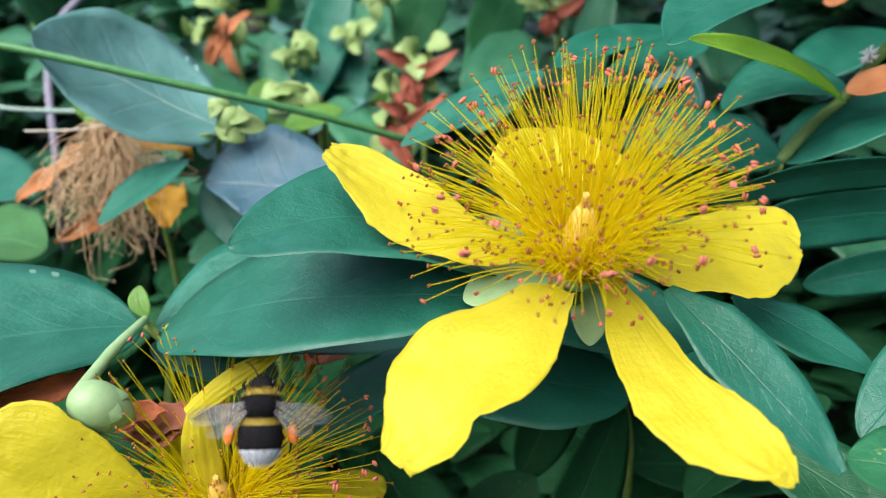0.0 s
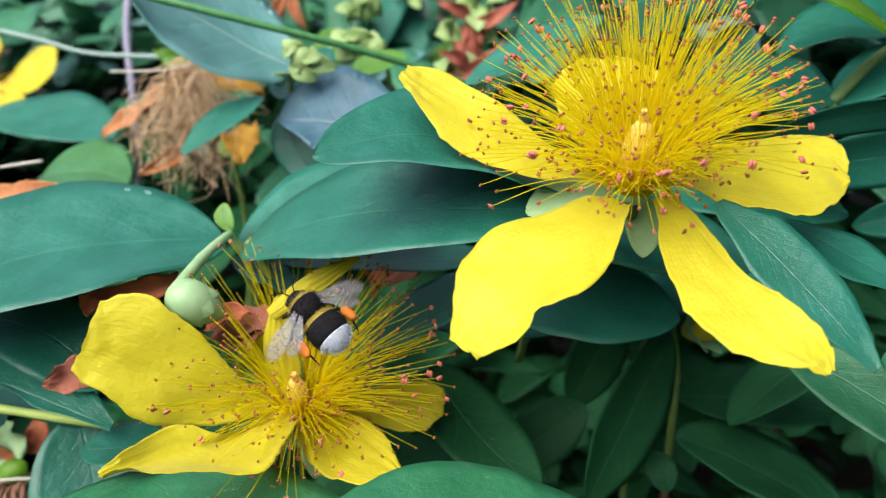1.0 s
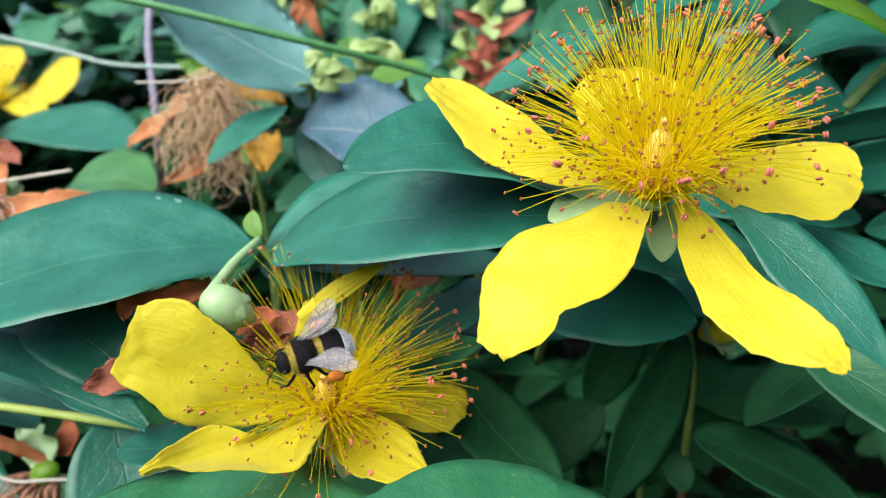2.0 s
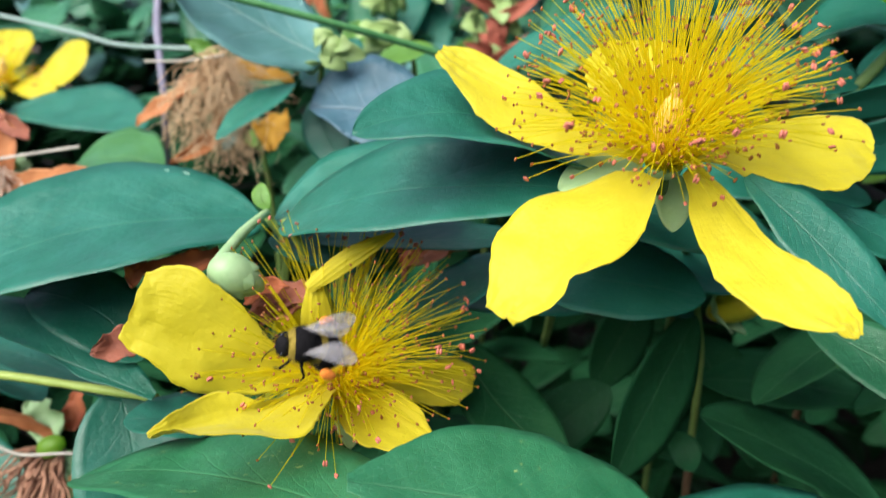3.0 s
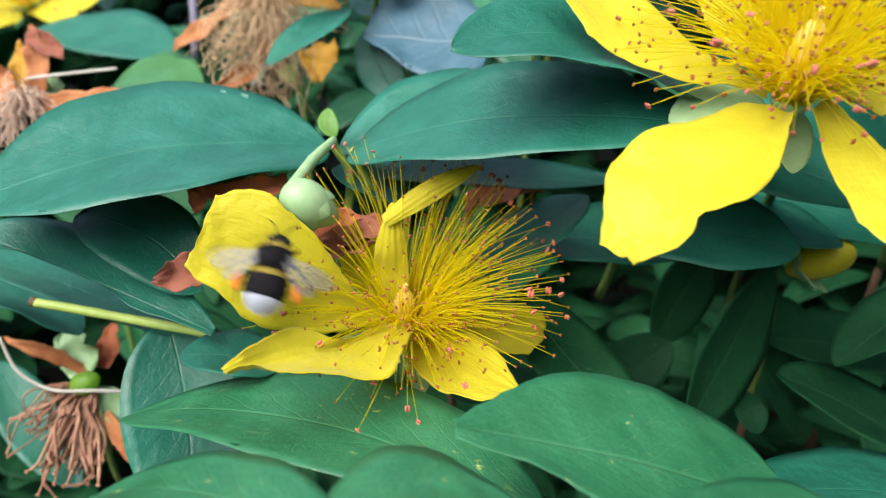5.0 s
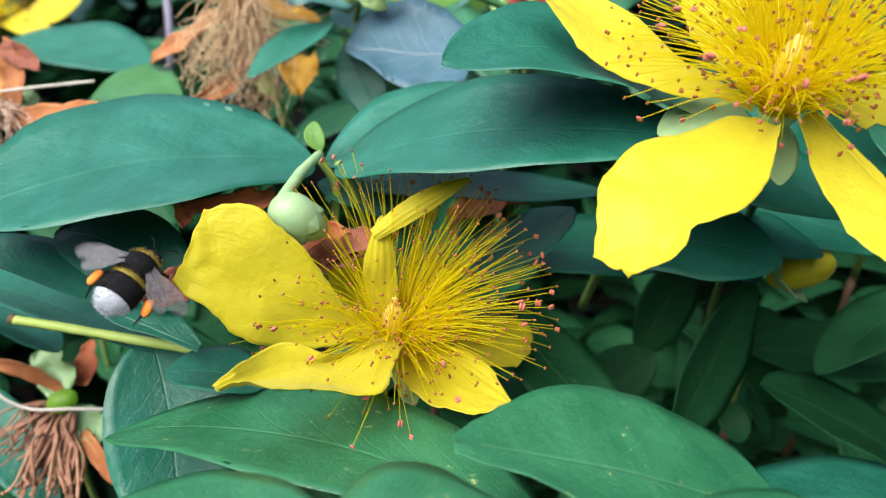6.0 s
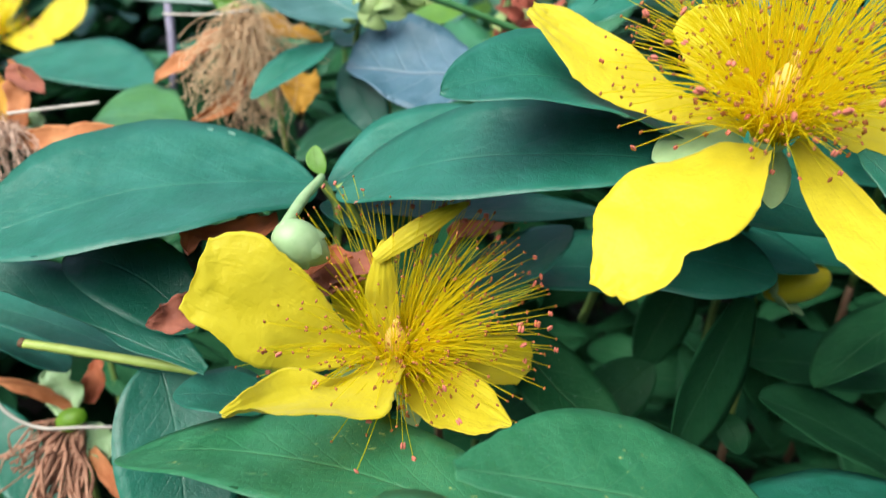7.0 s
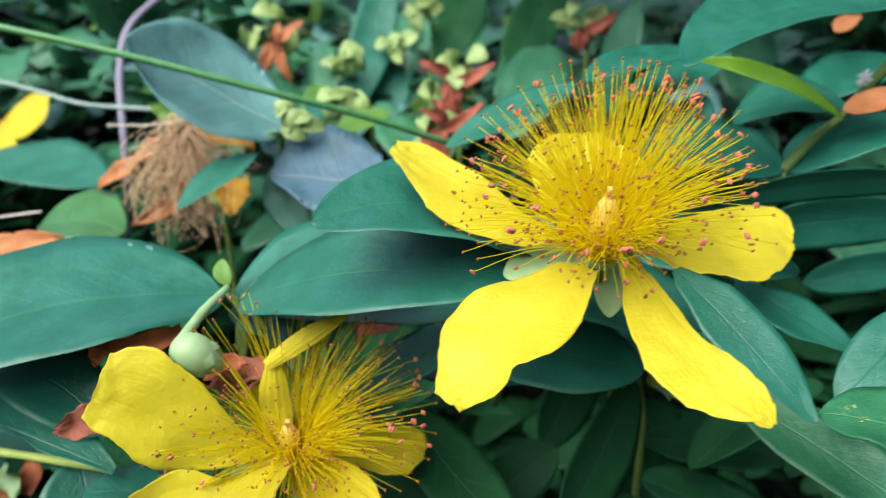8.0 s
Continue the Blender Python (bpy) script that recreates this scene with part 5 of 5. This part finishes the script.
def fuzzy(centre, half, y0, y1, hairs, hair, seed, sides=20, rings=7):
    """A slice of an ellipsoid along y, from y0 to y1 of its half length, with a coat of hair that leans back."""
    rnd = random.Random(seed)
    c, (hx, hy, hz) = Vector(centre), half
    verts, faces = [], []

    def at(t, ph, k=1.0):
        r = math.sqrt(max(0.0, 1 - t * t))
        return c + Vector((hx * r * math.cos(ph) * k, hy * t, hz * r * math.sin(ph) * k))
    for i in range(rings + 1):
        t = y0 + (y1 - y0) * i / rings
        for j in range(sides):
            verts.append(at(min(0.999, max(-0.999, t)), 2 * math.pi * j / sides))
    for i in range(rings):
        for j in range(sides):
            k = (j + 1) % sides
            faces.append((i * sides + j, (i + 1) * sides + j, (i + 1) * sides + k, i * sides + k))
    faces.append(tuple(range(sides)))
    faces.append(tuple(reversed(range(rings * sides, (rings + 1) * sides))))
    for _ in range(hairs):
        t, ph = rnd.uniform(y0, y1), rnd.uniform(0, 6.283)
        p = at(t, ph, 0.97)
        n = Vector(((p.x - c.x) / hx ** 2, (p.y - c.y) / hy ** 2, (p.z - c.z) / hz ** 2)).normalized()
        d = (n + Vector((rnd.gauss(0, 0.35), rnd.gauss(-0.35, 0.3), rnd.gauss(0, 0.35)))).normalized()
        w = d.orthogonal().normalized() * 0.00004
        w = Matrix.Rotation(rnd.uniform(0, 6.28), 3, d) @ w
        k = len(verts)
        verts += [p - w, p + w, p + d * hair * rnd.uniform(0.5, 1.15)]
        faces.append((k, k + 1, k + 2))
    return verts, faces


def leg(bee, side, y, points, name, basket=False):
    pts = [Vector((side * x, yy, z)) for x, yy, z in points]
    ob = part(name, merged(tube(spline(pts[:2], 4), 0.00042, 6, 0.00036), tube(spline(pts[1:3], 4), 0.00036, 6, 0.0003), tube(spline(pts[2:], 4), 0.00026, 6, 0.00012)), BLACK, bee, origin=pts[0])
    if basket:
        m = pts[1].lerp(pts[2], 0.6)
        part("pollen_basket", blob(m + Vector((side * 0.0005, 0, 0.0003)), pts[2] - pts[1], 0.0040, 0.0027, 0.0021, 12, 8, shape=lambda u: 1 + 0.08 * math.sin(9 * u)), POLLEN, ob, "orange lump of pollen")


def wing(bee, side, hinge, length, width, sweep):
    """A membrane wing that reaches sideways from its hinge."""
    s = sheet((0, 0, 0), (side * length, -sweep, 0), width, (0, 0, 1), 0.0006, 0.0004 * side, petal_outline, 0.03, 0.01, thick=0.00005, nu=16, nv=8, seed=4, peak=0.62)
    ob = part("forewing" if length > 0.009 else "hindwing", s, (WING, WING), bee, "smoky translucent wing", origin=(0, 0, 0))
    ob.location = hinge
    return ob


WING = wing_skin()
bee = thing("bumblebee", (0, 0, 0), "furry black bumblebee with gold bands, white tail and orange pollen baskets", "bumblebee")
part("thorax", fuzzy((0, 0.0026, 0.0004), (0.0039, 0.0036, 0.0037), -0.95, 0.44, 1800, 0.0011, 1), BLACK, bee, origin=(0, 0, 0))
part("collar", fuzzy((0, 0.0026, 0.0004), (0.0039, 0.0036, 0.0037), 0.44, 0.80, 600, 0.0011, 2), GOLD, bee, "gold furry collar", origin=(0, 0, 0))
WAIST = (0, 0.0006, 0.0)
abdomen = part("abdomen", fuzzy((0, -0.0038, 0), (0.0044, 0.0053, 0.0038), 0.72, 0.97, 300, 0.0009, 3), BLACK, bee, origin=WAIST)
part("gold_band", fuzzy((0, -0.0038, 0), (0.0044, 0.0053, 0.0038), 0.46, 0.72, 700, 0.0010, 4), GOLD, abdomen, "gold furry band", origin=WAIST)
part("black_band", fuzzy((0, -0.0038, 0), (0.0044, 0.0053, 0.0038), -0.42, 0.46, 1500, 0.0009, 5), BLACK, abdomen, origin=WAIST)
part("tail", fuzzy((0, -0.0038, 0), (0.0044, 0.0053, 0.0038), -0.99, -0.42, 1000, 0.0010, 6), WHITE, abdomen, "white furry tail", origin=WAIST)
head = part("head", fuzzy((0, 0.0066, -0.0008), (0.0024, 0.0018, 0.0024), -0.95, 0.95, 500, 0.0006, 7), BLACK, bee, origin=(0, 0.0066, -0.0008))
for side in (-1, 1):
    part("eye", blob((side * 0.0020, 0.0069, -0.0006), (0.2 * side, 0.1, 1), 0.0024, 0.0011, 0.0015, 12, 8), BLACK_SHINE, head, "glossy black eye")
    part("antenna", merged(tube(spline([(side * 0.0006, 0.0080, 0.0), (side * 0.0014, 0.0094, 0.0006)], 3), 0.00015, 5), tube(spline([(side * 0.0014, 0.0094, 0.0006), (side * 0.0026, 0.0108, 0.0), (side * 0.0034, 0.0112, -0.0006)], 3), 0.00013, 5)), BLACK, head)
    leg(bee, side, 0, [(0.0016, 0.0040, -0.0022), (0.0036, 0.0058, -0.0020), (0.0040, 0.0072, -0.0044), (0.0034, 0.0086, -0.0056)], "front_leg")
    leg(bee, side, 0, [(0.0020, 0.0024, -0.0024), (0.0046, 0.0026, -0.0016), (0.0060, 0.0018, -0.0046), (0.0064, 0.0026, -0.0062)], "middle_leg")
    leg(bee, side, 0, [(0.0024, 0.0004, -0.0028), (0.0052, -0.0010, -0.0012), (0.0060, -0.0046, -0.0030), (0.0056, -0.0068, -0.0046)], "hind_leg", True)
part("tongue", tube(spline([(0, 0.0068, -0.0022), (0, 0.0076, -0.0044), (0, 0.0074, -0.0062)], 4), 0.00022, 6, 0.00012), STEM_WOOD, head)
HINGES = {}
for side in (-1, 1):
    HINGES[wing(bee, side, (side * 0.0026, 0.0026, 0.0028), 0.0118, 0.0042, 0.0012)] = (side, 0.0026, 0)
    HINGES[wing(bee, side, (side * 0.0026, 0.0012, 0.0026), 0.0088, 0.0036, 0.0016)] = (side, 0.0012, 1)


def beat(t, hind):
    """How far a wing is raised and swept back, in degrees: beating in flight, half open on landing, folded at rest."""
    rest = [(1.40, 30, 40), (1.50, 28, 42), (1.70, 22, 50), (2.80, 8, 72), (3.30, 8, 74), (3.45, 7, 68), (3.60, 8, 78), (4.35, 8, 80), (4.50, 12, 66)]
    if t < 1.36 or t > 4.56:
        return (72 if round(t * FPS) % 2 else -30), 8 + 12 * hind
    for (t0, a0, s0), (t1, a1, s1) in zip(rest, rest[1:]):
        if t <= t1:
            k = max(0.0, (t - t0) / (t1 - t0))
            return a0 + (a1 - a0) * k, s0 + (s1 - s0) * k + 6 * hind
    return rest[-1][1], rest[-1][2]


def motions():
    walk(bee, [
        (0.00, pose(-0.0361, 0.1345, 0.3504, 47.6, 4.6, 7.8)),
        (0.10, pose(-0.0340, 0.1308, 0.3490, 46.7, 3.4, 9.3)),
        (0.20, pose(-0.0259, 0.1291, 0.3498, 44.5, 8.5, -2.3)),
        (0.30, pose(-0.0210, 0.1250, 0.3431, 13.7, 19.0, -26.3)),
        (0.40, pose(-0.0234, 0.1219, 0.3369, 15.0, 12.9, -13.1)),
        (0.50, pose(-0.0210, 0.1219, 0.3437, 19.6, 7.3, -2.5)),
        (0.60, pose(-0.0261, 0.1243, 0.3490, 21.2, 2.7, 7.4)),
        (0.70, pose(-0.0297, 0.1281, 0.3533, 22.0, -0.6, 13.2)),
        (0.80, pose(-0.0358, 0.1323, 0.3559, 24.6, -15.0, 35.4)),
        (0.90, pose(-0.0379, 0.1301, 0.3522, 26.3, -24.0, 52.7)),
        (1.00, pose(-0.0404, 0.1293, 0.3518, 21.5, -19.9, 44.5)),
        (1.10, pose(-0.0415, 0.1272, 0.3511, 13.4, -23.4, 51.9)),
        (1.20, pose(-0.0425, 0.1263, 0.3503, 28.0, -29.0, 66.5)),
        (1.30, pose(-0.0439, 0.1252, 0.3508, 24.3, -34.0, 89.6)),
        (1.40, pose(-0.0429, 0.1240, 0.3524, 3.6, -32.7, 127.3)),
        (1.50, pose(-0.0432, 0.1228, 0.3515, -17.7, -31.0, 146.7)),
        (1.60, pose(-0.0447, 0.1241, 0.3529, -14.3, -37.8, 125.6)),
        (1.70, pose(-0.0457, 0.1239, 0.3514, -10.3, -38.2, 122.5)),
        (2.25, pose(-0.0475, 0.1215, 0.3453, -8.1, -38.0, 117.4)),
        (2.80, pose(-0.0495, 0.1204, 0.3378, 21.5, -36.7, 89.1)),
        (2.90, pose(-0.0494, 0.1214, 0.3388, 19.3, -37.5, 91.2)),
        (3.00, pose(-0.0492, 0.1227, 0.3404, 10.3, -38.9, 100.0)),
        (3.10, pose(-0.0443, 0.1253, 0.3410, 14.3, -39.3, 97.8)),
        (3.20, pose(-0.0461, 0.1248, 0.3388, 14.5, -39.0, 97.0)),
        (3.30, pose(-0.0466, 0.1240, 0.3381, 13.9, -39.0, 97.0)),
        (3.40, pose(-0.0483, 0.1211, 0.3360, 26.2, -37.2, 86.5)),
        (3.50, pose(-0.0522, 0.1149, 0.3305, 25.8, -34.9, 84.6)),
        (3.60, pose(-0.0513, 0.1142, 0.3314, 28.0, -34.9, 83.7)),
        (3.70, pose(-0.0490, 0.1096, 0.3296, 36.3, -31.8, 73.8)),
        (3.80, pose(-0.0472, 0.1067, 0.3291, -54.9, -80.4, 174.4)),
        (3.90, pose(-0.0483, 0.1022, 0.3284, -85.9, -71.1, -150.0)),
        (4.00, pose(-0.0493, 0.1010, 0.3295, -19.5, -80.8, 137.0)),
        (4.10, pose(-0.0468, 0.0994, 0.3287, 39.8, -31.1, 75.3)),
        (4.20, pose(-0.0467, 0.0989, 0.3282, 43.9, -31.0, 75.2)),
        (4.30, pose(-0.0452, 0.0980, 0.3284, 42.6, -31.2, 75.9)),
        (4.40, pose(-0.0444, 0.0978, 0.3300, 45.9, -28.9, 65.3)),
        (4.50, pose(-0.0457, 0.0965, 0.3299, 61.9, -19.3, 42.4)),
        (4.60, pose(-0.0502, 0.0971, 0.3307, 23.5, -3.0, 17.4)),
        (4.70, pose(-0.0554, 0.1016, 0.3325, 44.6, 1.5, 10.7)),
        (4.80, pose(-0.0564, 0.1098, 0.3367, 41.7, 1.1, 10.3)),
        (4.90, pose(-0.0631, 0.1164, 0.3381, 40.9, 5.4, 5.6)),
        (5.00, pose(-0.0771, 0.1238, 0.3396, 36.0, 11.3, 1.6)),
        (5.10, pose(-0.0859, 0.1271, 0.3421, 34.9, 20.1, -9.0)),
        (5.20, pose(-0.0703, 0.1253, 0.3413, 38.2, 13.2, -4.3)),
        (5.50, pose(-0.0882, 0.1253, 0.3396, 13.8, 21.0, -11.3)),
        (5.90, pose(-0.1028, 0.1236, 0.3394, 12.2, 22.5, -9.2)),
        (6.30, pose(-0.1042, 0.1215, 0.3413, 24.3, 31.8, -32.0)),
        (6.40, pose(-0.0993, 0.1193, 0.3413, 17.2, 12.6, 6.6)),
        (6.50, pose(-0.0952, 0.1213, 0.3447, 28.5, 29.0, -26.2)),
        (6.60, pose(-0.0864, 0.1265, 0.3534, 11.5, 32.5, -35.6)),
        (6.70, pose(-0.0598, 0.1291, 0.3601, 13.1, 31.6, -40.6)),
        (6.80, pose(-0.0290, 0.1427, 0.3743, 8.0, 26.8, -35.8)),
        (6.90, pose(-0.0227, 0.1598, 0.3886, 15.0, 16.4, -20.6)),
        (7.00, pose(-0.0106, 0.1813, 0.4035, 20.6, 19.7, -24.9)),
        (7.10, pose(0.0124, 0.2138, 0.4232, 24.0, 19.4, -26.7)),
        (7.40, pose(0.30, 0.10, 0.75, 20, 0, -60)),
        (8.00, pose(0.90, 0.00, 1.20, 20, 0, -80)),
    ])
    walk(abdomen, [(t, pose(*WAIST, bow, 0, 0)) for t, bow in ((0, 8), (1.3, 8), (1.6, 4), (2.3, 30), (2.8, 48), (4.4, 50), (4.65, 20), (5.0, 8), (8.0, 8))])
    for ob, (side, y, hind) in HINGES.items():
        rows = []
        for i in range(8 * FPS + 1):
            t = i / FPS
            up, back = beat(t, hind)
            rows.append((t, pose(side * 0.0026, y, 0.0028 - 0.0002 * hind, 0, -side * up, -side * back)))
        walk(ob, rows)


motions()
